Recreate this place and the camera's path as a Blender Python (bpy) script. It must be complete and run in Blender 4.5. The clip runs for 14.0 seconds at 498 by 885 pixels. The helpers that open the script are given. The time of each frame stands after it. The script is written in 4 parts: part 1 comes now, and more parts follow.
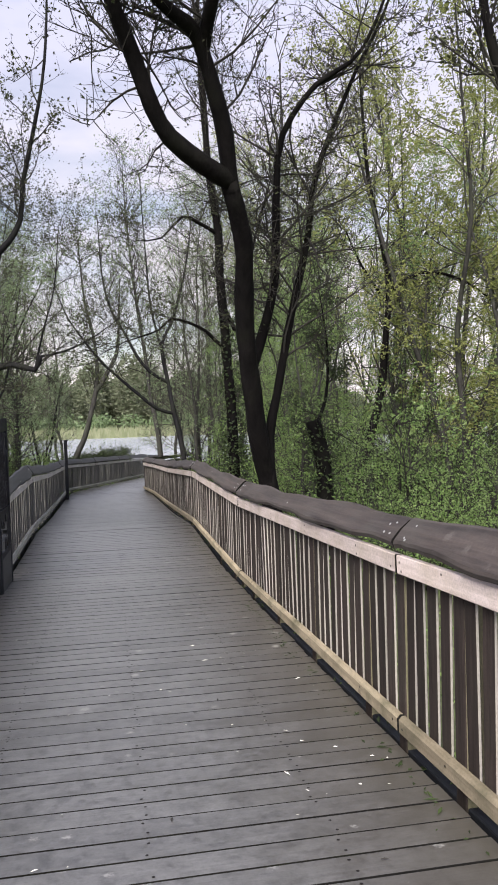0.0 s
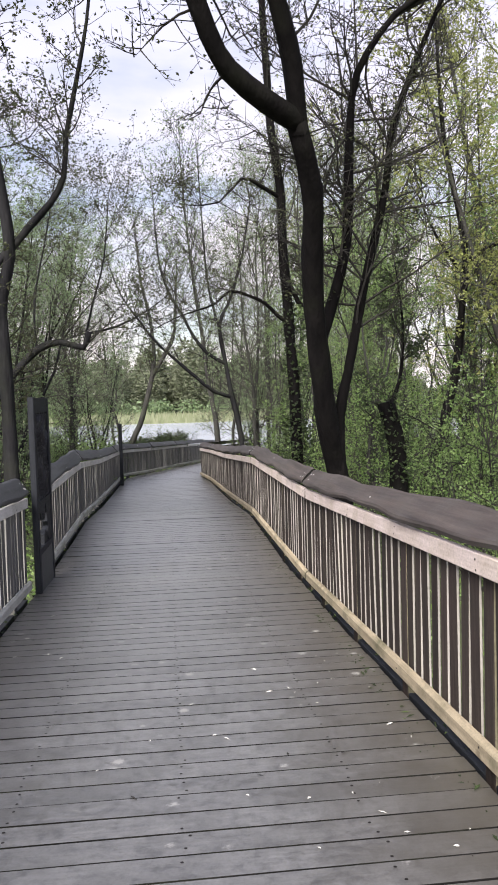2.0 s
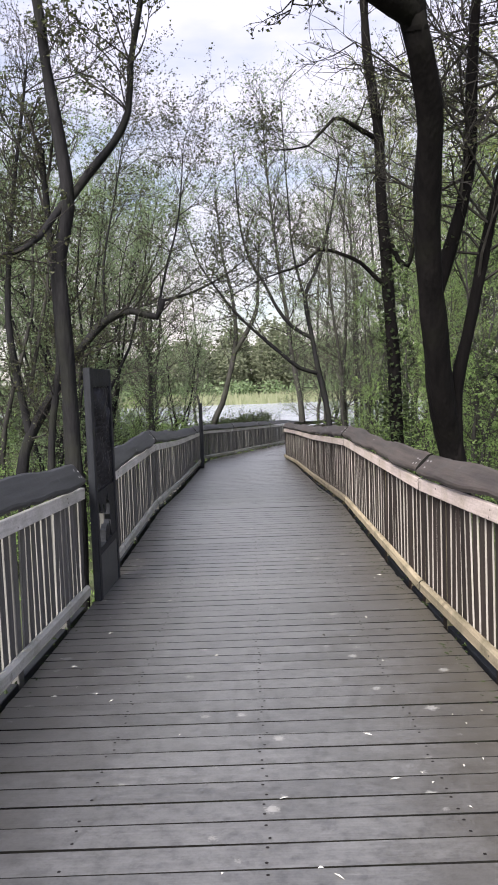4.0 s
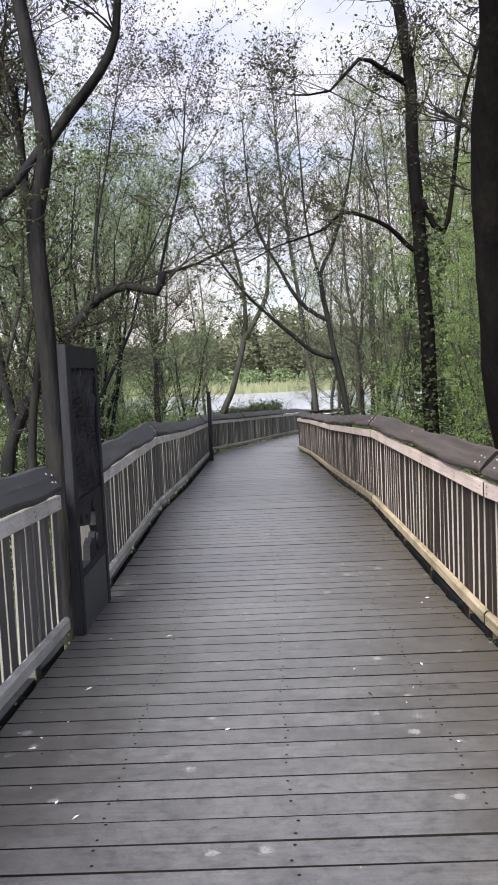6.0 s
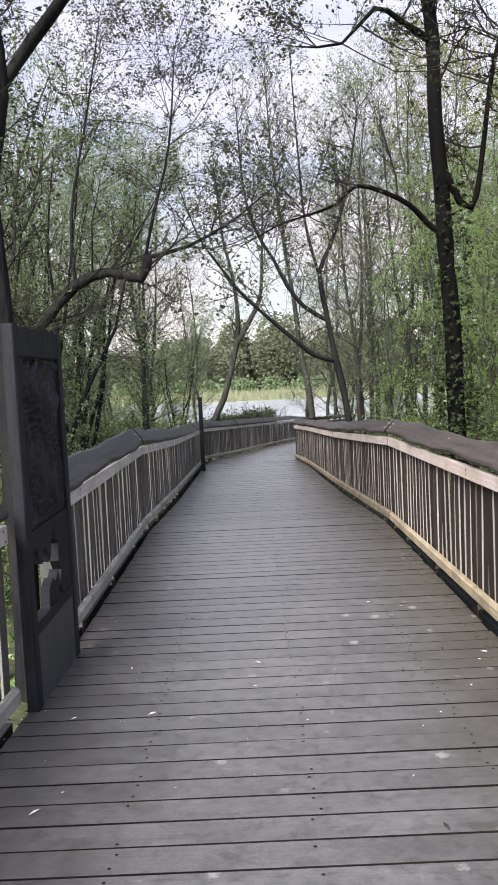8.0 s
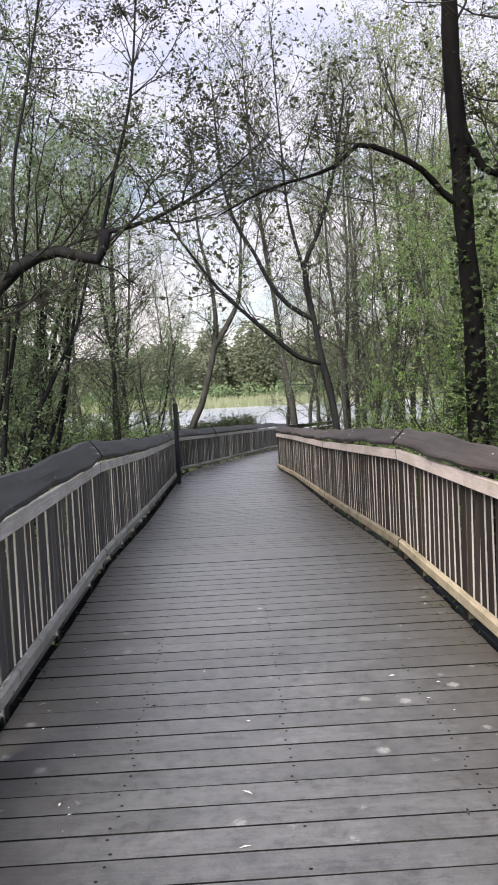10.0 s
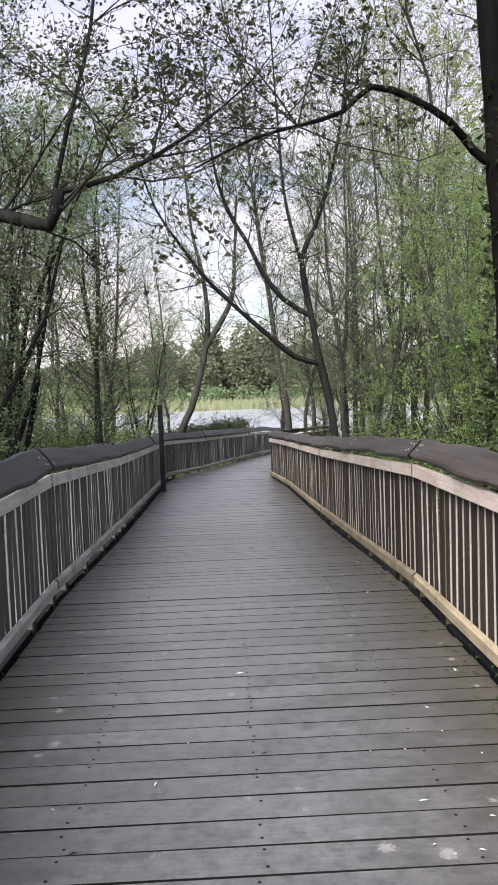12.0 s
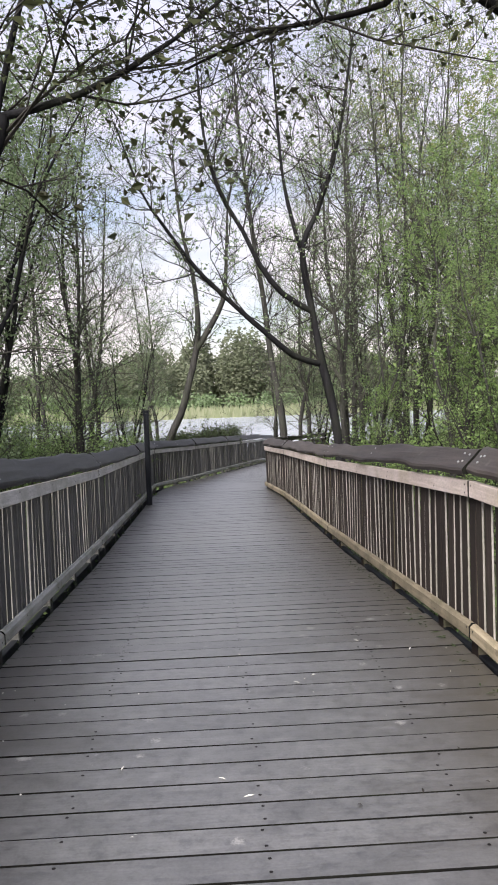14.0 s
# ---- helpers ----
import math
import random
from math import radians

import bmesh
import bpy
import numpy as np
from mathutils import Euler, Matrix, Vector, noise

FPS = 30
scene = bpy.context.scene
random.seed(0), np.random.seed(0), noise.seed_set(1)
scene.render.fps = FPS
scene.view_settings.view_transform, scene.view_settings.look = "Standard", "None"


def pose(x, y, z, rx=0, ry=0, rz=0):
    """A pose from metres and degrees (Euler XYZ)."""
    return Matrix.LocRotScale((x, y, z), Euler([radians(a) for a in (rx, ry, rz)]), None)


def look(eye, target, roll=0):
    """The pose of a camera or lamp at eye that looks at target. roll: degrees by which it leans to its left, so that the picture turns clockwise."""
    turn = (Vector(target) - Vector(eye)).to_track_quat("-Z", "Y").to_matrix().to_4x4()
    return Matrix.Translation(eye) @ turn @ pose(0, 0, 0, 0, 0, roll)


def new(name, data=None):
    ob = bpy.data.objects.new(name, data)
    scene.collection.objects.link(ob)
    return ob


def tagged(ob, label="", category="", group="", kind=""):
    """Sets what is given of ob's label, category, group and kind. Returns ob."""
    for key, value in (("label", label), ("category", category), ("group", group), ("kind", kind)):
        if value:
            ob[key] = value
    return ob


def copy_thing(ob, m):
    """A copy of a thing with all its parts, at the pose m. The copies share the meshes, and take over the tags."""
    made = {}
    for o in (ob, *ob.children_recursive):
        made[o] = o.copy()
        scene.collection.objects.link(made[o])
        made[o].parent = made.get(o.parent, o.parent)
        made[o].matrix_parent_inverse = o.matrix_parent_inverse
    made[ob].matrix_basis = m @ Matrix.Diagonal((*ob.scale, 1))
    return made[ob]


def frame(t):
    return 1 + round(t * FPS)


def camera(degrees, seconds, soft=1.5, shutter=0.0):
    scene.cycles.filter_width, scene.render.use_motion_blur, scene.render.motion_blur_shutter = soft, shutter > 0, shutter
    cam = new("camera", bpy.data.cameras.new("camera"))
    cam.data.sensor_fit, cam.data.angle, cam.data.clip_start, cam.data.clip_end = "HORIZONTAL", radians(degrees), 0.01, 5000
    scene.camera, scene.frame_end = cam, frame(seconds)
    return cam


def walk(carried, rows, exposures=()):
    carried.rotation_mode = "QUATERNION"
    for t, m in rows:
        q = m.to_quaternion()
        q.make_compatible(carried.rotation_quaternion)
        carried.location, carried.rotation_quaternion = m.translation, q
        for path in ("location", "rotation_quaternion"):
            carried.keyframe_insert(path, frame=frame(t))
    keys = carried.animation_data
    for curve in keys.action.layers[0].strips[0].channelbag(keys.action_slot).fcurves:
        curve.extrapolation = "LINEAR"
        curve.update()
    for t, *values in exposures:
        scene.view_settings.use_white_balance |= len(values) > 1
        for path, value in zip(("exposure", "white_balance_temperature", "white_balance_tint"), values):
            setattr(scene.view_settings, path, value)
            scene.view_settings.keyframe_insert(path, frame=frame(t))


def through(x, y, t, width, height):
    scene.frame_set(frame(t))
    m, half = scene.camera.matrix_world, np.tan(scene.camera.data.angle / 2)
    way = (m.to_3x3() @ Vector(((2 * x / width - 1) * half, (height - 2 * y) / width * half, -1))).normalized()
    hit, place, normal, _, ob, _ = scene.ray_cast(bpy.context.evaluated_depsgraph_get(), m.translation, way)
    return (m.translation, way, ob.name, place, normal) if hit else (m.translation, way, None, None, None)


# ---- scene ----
cam = camera(35.76, 14.0, soft=1.8)
# seconds, x, y, z, yaw, pitch, roll
ROWS = [
    (0.0, 0.000, 0.002, 1.670, -10.34, -2.35, 1.69),
    (0.5, 0.042, 0.213, 1.672, -12.62, -1.74, 1.63),
    (1.0, 0.058, 0.465, 1.634, -12.48, -1.90, 1.54),
    (1.5, 0.046, 0.767, 1.623, -9.51, -2.56, 1.55),
    (2.0, 0.081, 1.074, 1.597, -6.08, -3.28, 1.64),
    (2.5, 0.100, 1.381, 1.559, -3.52, -3.85, 1.81),
    (3.0, 0.080, 1.731, 1.545, -1.70, -4.18, 1.89),
    (5.5, 0.098, 3.424, 1.451, 0.67, -4.96, 2.27),
    (6.0, 0.033, 3.723, 1.442, 0.72, -5.27, 2.50),
    (6.5, 0.003, 3.987, 1.414, 0.63, -5.46, 2.49),
    (7.0, 0.003, 4.290, 1.429, 0.40, -5.38, 2.55),
    (7.5, -0.059, 4.610, 1.391, 0.24, -5.03, 2.55),
    (10.0, -0.099, 6.385, 1.300, -1.61, -4.27, 2.83),
    (10.5, -0.032, 6.679, 1.291, -1.95, -4.35, 2.53),
    (11.0, -0.033, 7.013, 1.272, -2.07, -4.38, 2.40),
    (11.5, -0.018, 7.312, 1.264, -2.01, -4.25, 2.15),
    (12.0, 0.014, 7.642, 1.263, -1.97, -4.07, 2.04),
    (12.5, -0.018, 7.954, 1.236, -1.94, -3.97, 1.98),
    (13.0, -0.060, 8.288, 1.232, -2.07, -3.77, 2.03),
    (13.5, -0.030, 8.652, 1.203, -2.33, -3.61, 2.08),
    (14.0, -0.030, 8.995, 1.180, -2.73, -3.50, 2.00),
]
walk(cam, [(t, pose(x, y, z, 90 + pitch, roll, yaw)) for t, x, y, z, yaw, pitch, roll in ROWS],
     [(0.0, 0.60), (1.0, 0.66), (2.5, 0.86), (7.5, 0.86), (10.0, 0.78), (14.0, 0.77)])

# ---- light ----
world = bpy.data.worlds.new("sky")
scene.world = world
world.use_nodes = True
wt = world.node_tree
wt.nodes.clear()
w_out = wt.nodes.new("ShaderNodeOutputWorld")
w_bg = wt.nodes.new("ShaderNodeBackground")
w_sky = wt.nodes.new("ShaderNodeTexSky")
w_sky.sky_type, w_sky.sun_disc = "NISHITA", False
w_sky.sun_elevation, w_sky.sun_rotation = radians(45), radians(-153)
w_sky.air_density, w_sky.dust_density, w_sky.ozone_density = 1.0, 1.5, 1.0
w_gain = wt.nodes.new("ShaderNodeVectorMath")
w_gain.operation = "SCALE"
w_gain.inputs["Scale"].default_value = 1.0
w_co = wt.nodes.new("ShaderNodeTexCoord")
w_map = wt.nodes.new("ShaderNodeMapping")
w_map.inputs["Scale"].default_value = (1.3, 1.3, 4.0)
w_map.inputs["Location"].default_value = (0.35, 0.1, 0.2)
w_noise = wt.nodes.new("ShaderNodeTexNoise")
w_noise.inputs["Scale"].default_value, w_noise.inputs["Detail"].default_value = 2.2, 7.0
w_ramp = wt.nodes.new("ShaderNodeValToRGB")
w_ramp.color_ramp.elements[0].position, w_ramp.color_ramp.elements[0].color = 0.24, (0.0, 0.0, 0.0, 1)
w_ramp.color_ramp.elements[1].position, w_ramp.color_ramp.elements[1].color = 0.52, (1, 1, 1, 1)
w_tint = wt.nodes.new("ShaderNodeValToRGB")
w_tint.color_ramp.elements[0].position, w_tint.color_ramp.elements[0].color = 0.0, (7.0, 6.45, 6.35, 1)
w_tint.color_ramp.elements[1].position, w_tint.color_ramp.elements[1].color = 0.55, (4.75, 4.9, 6.75, 1)
w_sep = wt.nodes.new("ShaderNodeSeparateXYZ")
w_mix = wt.nodes.new("ShaderNodeMix")
w_mix.data_type = "RGBA"
link = wt.links.new
link(w_co.outputs["Generated"], w_map.inputs["Vector"])
link(w_map.outputs["Vector"], w_noise.inputs["Vector"])
link(w_noise.outputs["Fac"], w_ramp.inputs["Fac"])
link(w_co.outputs["Generated"], w_sep.inputs["Vector"])
link(w_sep.outputs["Z"], w_tint.inputs["Fac"])
link(w_sky.outputs["Color"], w_gain.inputs[0])
link(w_ramp.outputs["Color"], w_mix.inputs["Factor"])
link(w_gain.outputs["Vector"], w_mix.inputs["A"])
link(w_tint.outputs["Color"], w_mix.inputs["B"])
link(w_mix.outputs["Result"], w_bg.inputs["Color"])
link(w_bg.outputs["Background"], w_out.inputs["Surface"])
w_bg.inputs["Strength"].default_value = 0.105

sun = new("sun", bpy.data.lights.new("sun", "SUN"))
sun.data.energy, sun.data.angle, sun.data.color = 5.2, radians(36), (1.0, 0.95, 0.88)
sun.matrix_world = look((-8, -12, 16), (0, 4, 0))


# ---- materials ----
def material(name, rough=0.8, metal=0.0):
    m = bpy.data.materials.new(name)
    m.use_nodes = True
    b = m.node_tree.nodes["Principled BSDF"]
    b.inputs["Roughness"].default_value, b.inputs["Metallic"].default_value = rough, metal
    return m, m.node_tree, b


def node(nt, kind, **sockets):
    n = nt.nodes.new(kind)
    for k, v in sockets.items():
        n.inputs[k.replace("_", " ")].default_value = v
    return n


def ramp(nt, stops, source):
    r = nt.nodes.new("ShaderNodeValToRGB")
    el = r.color_ramp.elements
    while len(el) < len(stops):
        el.new(0.5)
    for e, (p, c) in zip(el, stops):
        e.position, e.color = p, (*c, 1)
    nt.links.new(source, r.inputs["Fac"])
    return r


def blend(nt, kind, fac, a, b):
    n = nt.nodes.new("ShaderNodeMix")
    n.data_type, n.blend_type = "RGBA", kind
    for socket, v in (("Factor", fac), ("A", a), ("B", b)):
        if isinstance(v, bpy.types.NodeSocket):
            nt.links.new(v, n.inputs[socket])
        else:
            n.inputs[socket].default_value = v if socket == "Factor" else (*v, 1)
    return n.outputs["Result"]


def wood(name, dark, light, stain, stain_amount=0.5, rough=0.75, grain=60.0, bump=0.35, spread=0.25, ends=0.0, gloss=0.5, spots=0.0, spot=(0.3, 0.3, 0.29), grime=0.0, coat=0.0):
    """Weathered timber: grain along the local x axis, blotches, and a tone of its own for every piece."""
    m, nt, b = material(name, rough)
    co = node(nt, "ShaderNodeTexCoord")
    info = node(nt, "ShaderNodeObjectInfo")
    shift = nt.nodes.new("ShaderNodeVectorMath")
    shift.operation = "MULTIPLY_ADD"
    nt.links.new(info.outputs["Random"], shift.inputs[0])
    shift.inputs[1].default_value = (37.0, 53.0, 71.0)
    nt.links.new(co.outputs["Object"], shift.inputs[2])
    mp = node(nt, "ShaderNodeMapping", Scale=(0.06, 1.0, 1.0))
    nt.links.new(shift.outputs[0], mp.inputs["Vector"])
    g = node(nt, "ShaderNodeTexNoise", Scale=grain, Detail=6.0, Roughness=0.65)
    nt.links.new(mp.outputs["Vector"], g.inputs["Vector"])
    s = node(nt, "ShaderNodeTexNoise", Scale=3.2, Detail=5.0, Roughness=0.6)
    nt.links.new(shift.outputs[0], s.inputs["Vector"])
    f = node(nt, "ShaderNodeTexNoise", Scale=90.0, Detail=3.0)
    nt.links.new(shift.outputs[0], f.inputs["Vector"])
    base = ramp(nt, [(0.3, dark), (0.7, light)], g.outputs["Fac"]).outputs["Color"]
    mask = ramp(nt, [(0.45, (0, 0, 0)), (0.72, (stain_amount,) * 3)], s.outputs["Fac"]).outputs["Color"]
    base = blend(nt, "MIX", mask, base, stain)
    specks = ramp(nt, [(0.28, (0.8,) * 3), (0.5, (1, 1, 1)), (0.75, (1.12,) * 3)], f.outputs["Fac"]).outputs["Color"]
    base = blend(nt, "MULTIPLY", 1.0, base, specks)
    if grime:
        # trodden dirt in patches of a few centimetres, and scuffs along the grain
        g2 = node(nt, "ShaderNodeTexNoise", Scale=17.0, Detail=7.0, Roughness=0.75)
        nt.links.new(shift.outputs[0], g2.inputs["Vector"])
        low, high = 1 - grime * 0.75, 1 + grime * 0.35
        base = blend(nt, "MULTIPLY", 1.0, base, ramp(nt, [(0.36, (low,) * 3), (0.5, (1, 1, 1)), (0.66, (high,) * 3)], g2.outputs["Fac"]).outputs["Color"])
    tone = ramp(nt, [(0.0, (1 - spread,) * 3), (1.0, (1 + spread,) * 3)], info.outputs["Random"]).outputs["Color"]
    base = blend(nt, "MULTIPLY", 1.0, base, tone)
    if ends:
        # darker and browner, with a ragged border, towards the ends of a board twice that long
        sep = node(nt, "ShaderNodeSeparateXYZ")
        nt.links.new(co.outputs["Object"], sep.inputs["Vector"])
        off = nt.nodes.new("ShaderNodeMath")
        off.operation = "SUBTRACT"
        nt.links.new(sep.outputs["X"], off.inputs[0])
        off.inputs[1].default_value = ends
        far = nt.nodes.new("ShaderNodeMath")
        far.operation = "ABSOLUTE"
        nt.links.new(off.outputs[0], far.inputs[0])
        rough_edge = nt.nodes.new("ShaderNodeMath")
        rough_edge.operation = "MULTIPLY_ADD"
        nt.links.new(s.outputs["Fac"], rough_edge.inputs[0])
        rough_edge.inputs[1].default_value = 0.9
        nt.links.new(far.outputs[0], rough_edge.inputs[2])
        remap = node(nt, "ShaderNodeMapRange")
        remap.inputs["From Min"].default_value, remap.inputs["From Max"].default_value = 0.98, 1.80
        remap.inputs["To Max"].default_value = 0.8
        nt.links.new(rough_edge.outputs[0], remap.inputs["Value"])
        base = blend(nt, "MIX", remap.outputs["Result"], base, (0.052, 0.045, 0.035))
    if spots:
        # lichen and droppings: a few pale blots of a hand's breadth or less
        warp = blend(nt, "ADD", 0.06, shift.outputs[0], f.outputs["Color"])
        v = node(nt, "ShaderNodeTexVoronoi", Scale=5.5)
        nt.links.new(warp, v.inputs["Vector"])
        size = nt.nodes.new("ShaderNodeMath")
        size.operation = "MULTIPLY"
        cell = node(nt, "ShaderNodeSeparateColor")
        nt.links.new(v.outputs["Color"], cell.inputs["Color"])
        nt.links.new(cell.outputs["Red"], size.inputs[0])
        size.inputs[1].default_value = 0.19
        less = nt.nodes.new("ShaderNodeMath")
        less.operation = "SUBTRACT"
        nt.links.new(size.outputs[0], less.inputs[0])
        nt.links.new(v.outputs["Distance"], less.inputs[1])
        amount = node(nt, "ShaderNodeMapRange")
        amount.inputs["From Min"].default_value, amount.inputs["From Max"].default_value = -0.01, 0.07
        amount.inputs["To Max"].default_value = spots
        nt.links.new(less.outputs[0], amount.inputs["Value"])
        base = blend(nt, "MIX", amount.outputs["Result"], base, spot)
    b.inputs["Specular IOR Level"].default_value = gloss
    b.inputs["Coat Weight"].default_value, b.inputs["Coat Roughness"].default_value = coat, 0.36
    nt.links.new(base, b.inputs["Base Color"])
    bp = node(nt, "ShaderNodeBump", Strength=bump, Distance=0.004)
    nt.links.new(g.outputs["Fac"], bp.inputs["Height"])
    nt.links.new(bp.outputs["Normal"], b.inputs["Normal"])
    return m


def bark(name, dark, light, moss, scale=9.0):
    m, nt, b = material(name, 0.9)
    b.inputs["Specular IOR Level"].default_value = 0.08
    co = node(nt, "ShaderNodeTexCoord")
    mp = node(nt, "ShaderNodeMapping", Scale=(1.0, 1.0, 0.22))
    nt.links.new(co.outputs["Object"], mp.inputs["Vector"])
    v = node(nt, "ShaderNodeTexVoronoi", Scale=scale * 4)
    nt.links.new(mp.outputs["Vector"], v.inputs["Vector"])
    n = node(nt, "ShaderNodeTexNoise", Scale=scale, Detail=7.0, Roughness=0.7)
    nt.links.new(mp.outputs["Vector"], n.inputs["Vector"])
    big = node(nt, "ShaderNodeTexNoise", Scale=2.0, Detail=4.0)
    nt.links.new(co.outputs["Object"], big.inputs["Vector"])
    base = ramp(nt, [(0.3, dark), (0.75, light)], n.outputs["Fac"]).outputs["Color"]
    mask = ramp(nt, [(0.5, (0, 0, 0)), (0.75, (0.6,) * 3)], big.outputs["Fac"]).outputs["Color"]
    base = blend(nt, "MIX", mask, base, moss)
    nt.links.new(base, b.inputs["Base Color"])
    h = blend(nt, "MULTIPLY", 1.0, v.outputs["Distance"], n.outputs["Fac"])
    bp = node(nt, "ShaderNodeBump", Strength=0.55, Distance=0.02)
    nt.links.new(h, bp.inputs["Height"])
    nt.links.new(bp.outputs["Normal"], b.inputs["Normal"])
    return m


def leaf(name, colours, rough=0.55, through=0.35):
    """Leaves: each its own tone, some light let through."""
    m, nt, b = material(name, rough)
    geo = node(nt, "ShaderNodeNewGeometry")
    n = len(colours)
    col = ramp(nt, [(i / max(1, n - 1), c) for i, c in enumerate(colours)], geo.outputs["Random Per Island"]).outputs["Color"]
    nt.links.new(col, b.inputs["Base Color"])
    b.inputs["Specular IOR Level"].default_value = 0.3
    tr = node(nt, "ShaderNodeBsdfTranslucent")
    nt.links.new(col, tr.inputs["Color"])
    mx = node(nt, "ShaderNodeMixShader", Fac=through)
    out = nt.nodes["Material Output"]
    nt.links.new(b.outputs["BSDF"], mx.inputs[1])
    nt.links.new(tr.outputs["BSDF"], mx.inputs[2])
    nt.links.new(mx.outputs["Shader"], out.inputs["Surface"])
    return m


def mottled(name, stops, scale, rough=0.9, bump=0.5, distance=0.02, coarse=0.4):
    m, nt, b = material(name, rough)
    co = node(nt, "ShaderNodeTexCoord")
    n = node(nt, "ShaderNodeTexNoise", Scale=scale, Detail=8.0, Roughness=0.7)
    big = node(nt, "ShaderNodeTexNoise", Scale=coarse, Detail=3.0)
    for t in (n, big):
        nt.links.new(co.outputs["Object"], t.inputs["Vector"])
    col = ramp(nt, stops, n.outputs["Fac"]).outputs["Color"]
    tone = ramp(nt, [(0.3, (0.7,) * 3), (0.7, (1.25,) * 3)], big.outputs["Fac"]).outputs["Color"]
    nt.links.new(blend(nt, "MULTIPLY", 1.0, col, tone), b.inputs["Base Color"])
    bp = node(nt, "ShaderNodeBump", Strength=bump, Distance=distance)
    nt.links.new(n.outputs["Fac"], bp.inputs["Height"])
    nt.links.new(bp.outputs["Normal"], b.inputs["Normal"])
    return m


DECK = wood("deck_timber", (0.091, 0.089, 0.087), (0.138, 0.135, 0.132), (0.060, 0.058, 0.054), 0.7, 0.40, 70, 0.22, 0.10, ends=1.19, gloss=0.9, spots=0.75, spot=(0.30, 0.29, 0.275), grime=0.55, coat=0.6)
# grime, and the shade in the gaps between boards, as one near-black colour
DECK_EDGE = wood("grime_and_gap_shade", (0.006, 0.006, 0.006), (0.014, 0.013, 0.013), (0.02, 0.022, 0.014), 0.5, 0.9, 60, 0.3, 0.1, gloss=0.1)
RAIL = wood("rail_timber", (0.48, 0.395, 0.36), (0.69, 0.59, 0.555), (0.34, 0.28, 0.19), 0.6, 0.8, 55, 0.35, 0.12, spots=0.5, spot=(0.30, 0.22, 0.15))
RAIL_GREY = wood("grey_rail_timber", (0.47, 0.46, 0.44), (0.70, 0.685, 0.66), (0.24, 0.245, 0.19), 0.55, 0.8, 55, 0.35, 0.12, spots=0.5, spot=(0.16, 0.15, 0.12))
FOOT = wood("foot_rail_timber", (0.20, 0.16, 0.105), (0.38, 0.315, 0.22), (0.08, 0.075, 0.04), 0.9, 0.8, 30, 0.6, 0.35, spots=0.6, spot=(0.10, 0.075, 0.045))
FOOT_GREY = wood("grey_foot_rail_timber", (0.30, 0.30, 0.26), (0.48, 0.475, 0.43), (0.17, 0.18, 0.12), 0.7, 0.8, 30, 0.6, 0.15, spots=0.5, spot=(0.12, 0.11, 0.09))
POST_EDGE = wood("mossy_post_edge", (0.10, 0.09, 0.055), (0.21, 0.185, 0.12), (0.10, 0.105, 0.05), 0.7, 0.85, 40, 0.4, 0.2)
BASE_BOARD = wood("worn_base_board", (0.035, 0.038, 0.04), (0.075, 0.08, 0.082), (0.05, 0.055, 0.05), 0.6, 0.6, 40, 0.5, 0.1)
# light on the narrow edges is put into the colour: pale edges, dark faces
BAL_FACE = wood("dark_face_timber", (0.016, 0.012, 0.011), (0.046, 0.034, 0.030), (0.03, 0.028, 0.022), 0.5, 0.8, 50, 0.3, 0.35, gloss=0.2)
BAL_EDGE = wood("lit_edge_timber", (0.25, 0.23, 0.212), (0.37, 0.335, 0.315), (0.29, 0.29, 0.215), 0.4, 0.8, 50, 0.3, 0.2)
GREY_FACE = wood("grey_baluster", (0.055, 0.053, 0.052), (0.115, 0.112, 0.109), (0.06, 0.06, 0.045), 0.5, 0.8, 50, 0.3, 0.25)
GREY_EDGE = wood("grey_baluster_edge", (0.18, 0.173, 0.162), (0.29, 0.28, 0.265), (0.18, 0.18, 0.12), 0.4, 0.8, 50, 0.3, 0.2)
CAP = wood("waney_cap_timber", (0.017, 0.013, 0.012), (0.078, 0.061, 0.054), (0.06, 0.053, 0.048), 0.7, 0.6, 22, 1.0, 0.15, spots=0.5, spot=(0.12, 0.105, 0.095))
CAP_COOL = wood("cool_cap_timber", (0.016, 0.017, 0.019), (0.05, 0.052, 0.057), (0.04, 0.041, 0.045), 0.6, 0.6, 24, 0.8, 0.12, spots=0.4, spot=(0.09, 0.092, 0.098))
CARVED = wood("carved_dark_timber", (0.008, 0.008, 0.010), (0.03, 0.03, 0.034), (0.05, 0.052, 0.06), 0.6, 0.5, 40, 0.9, 0.1, gloss=0.25)
TAR = wood("dark_post_timber", (0.006, 0.0066, 0.009), (0.021, 0.023, 0.028), (0.026, 0.028, 0.034), 0.5, 0.65, 30, 0.9, 0.1, gloss=0.2)
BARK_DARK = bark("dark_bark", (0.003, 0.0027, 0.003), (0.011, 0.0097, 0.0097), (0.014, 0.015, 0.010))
BARK_MID = bark("mid_bark", (0.008, 0.008, 0.0095), (0.031, 0.030, 0.032), (0.03, 0.033, 0.022))
BARK_GREY = bark("grey_bark", (0.026, 0.025, 0.024), (0.080, 0.077, 0.072), (0.06, 0.068, 0.045))
TWIG = bark("twig_bark", (0.02, 0.0185, 0.018), (0.06, 0.055, 0.05), (0.045, 0.047, 0.035), 14)
TWIG_PALE = bark("pale_twig_bark", (0.045, 0.043, 0.037), (0.105, 0.10, 0.088), (0.085, 0.095, 0.055), 14)
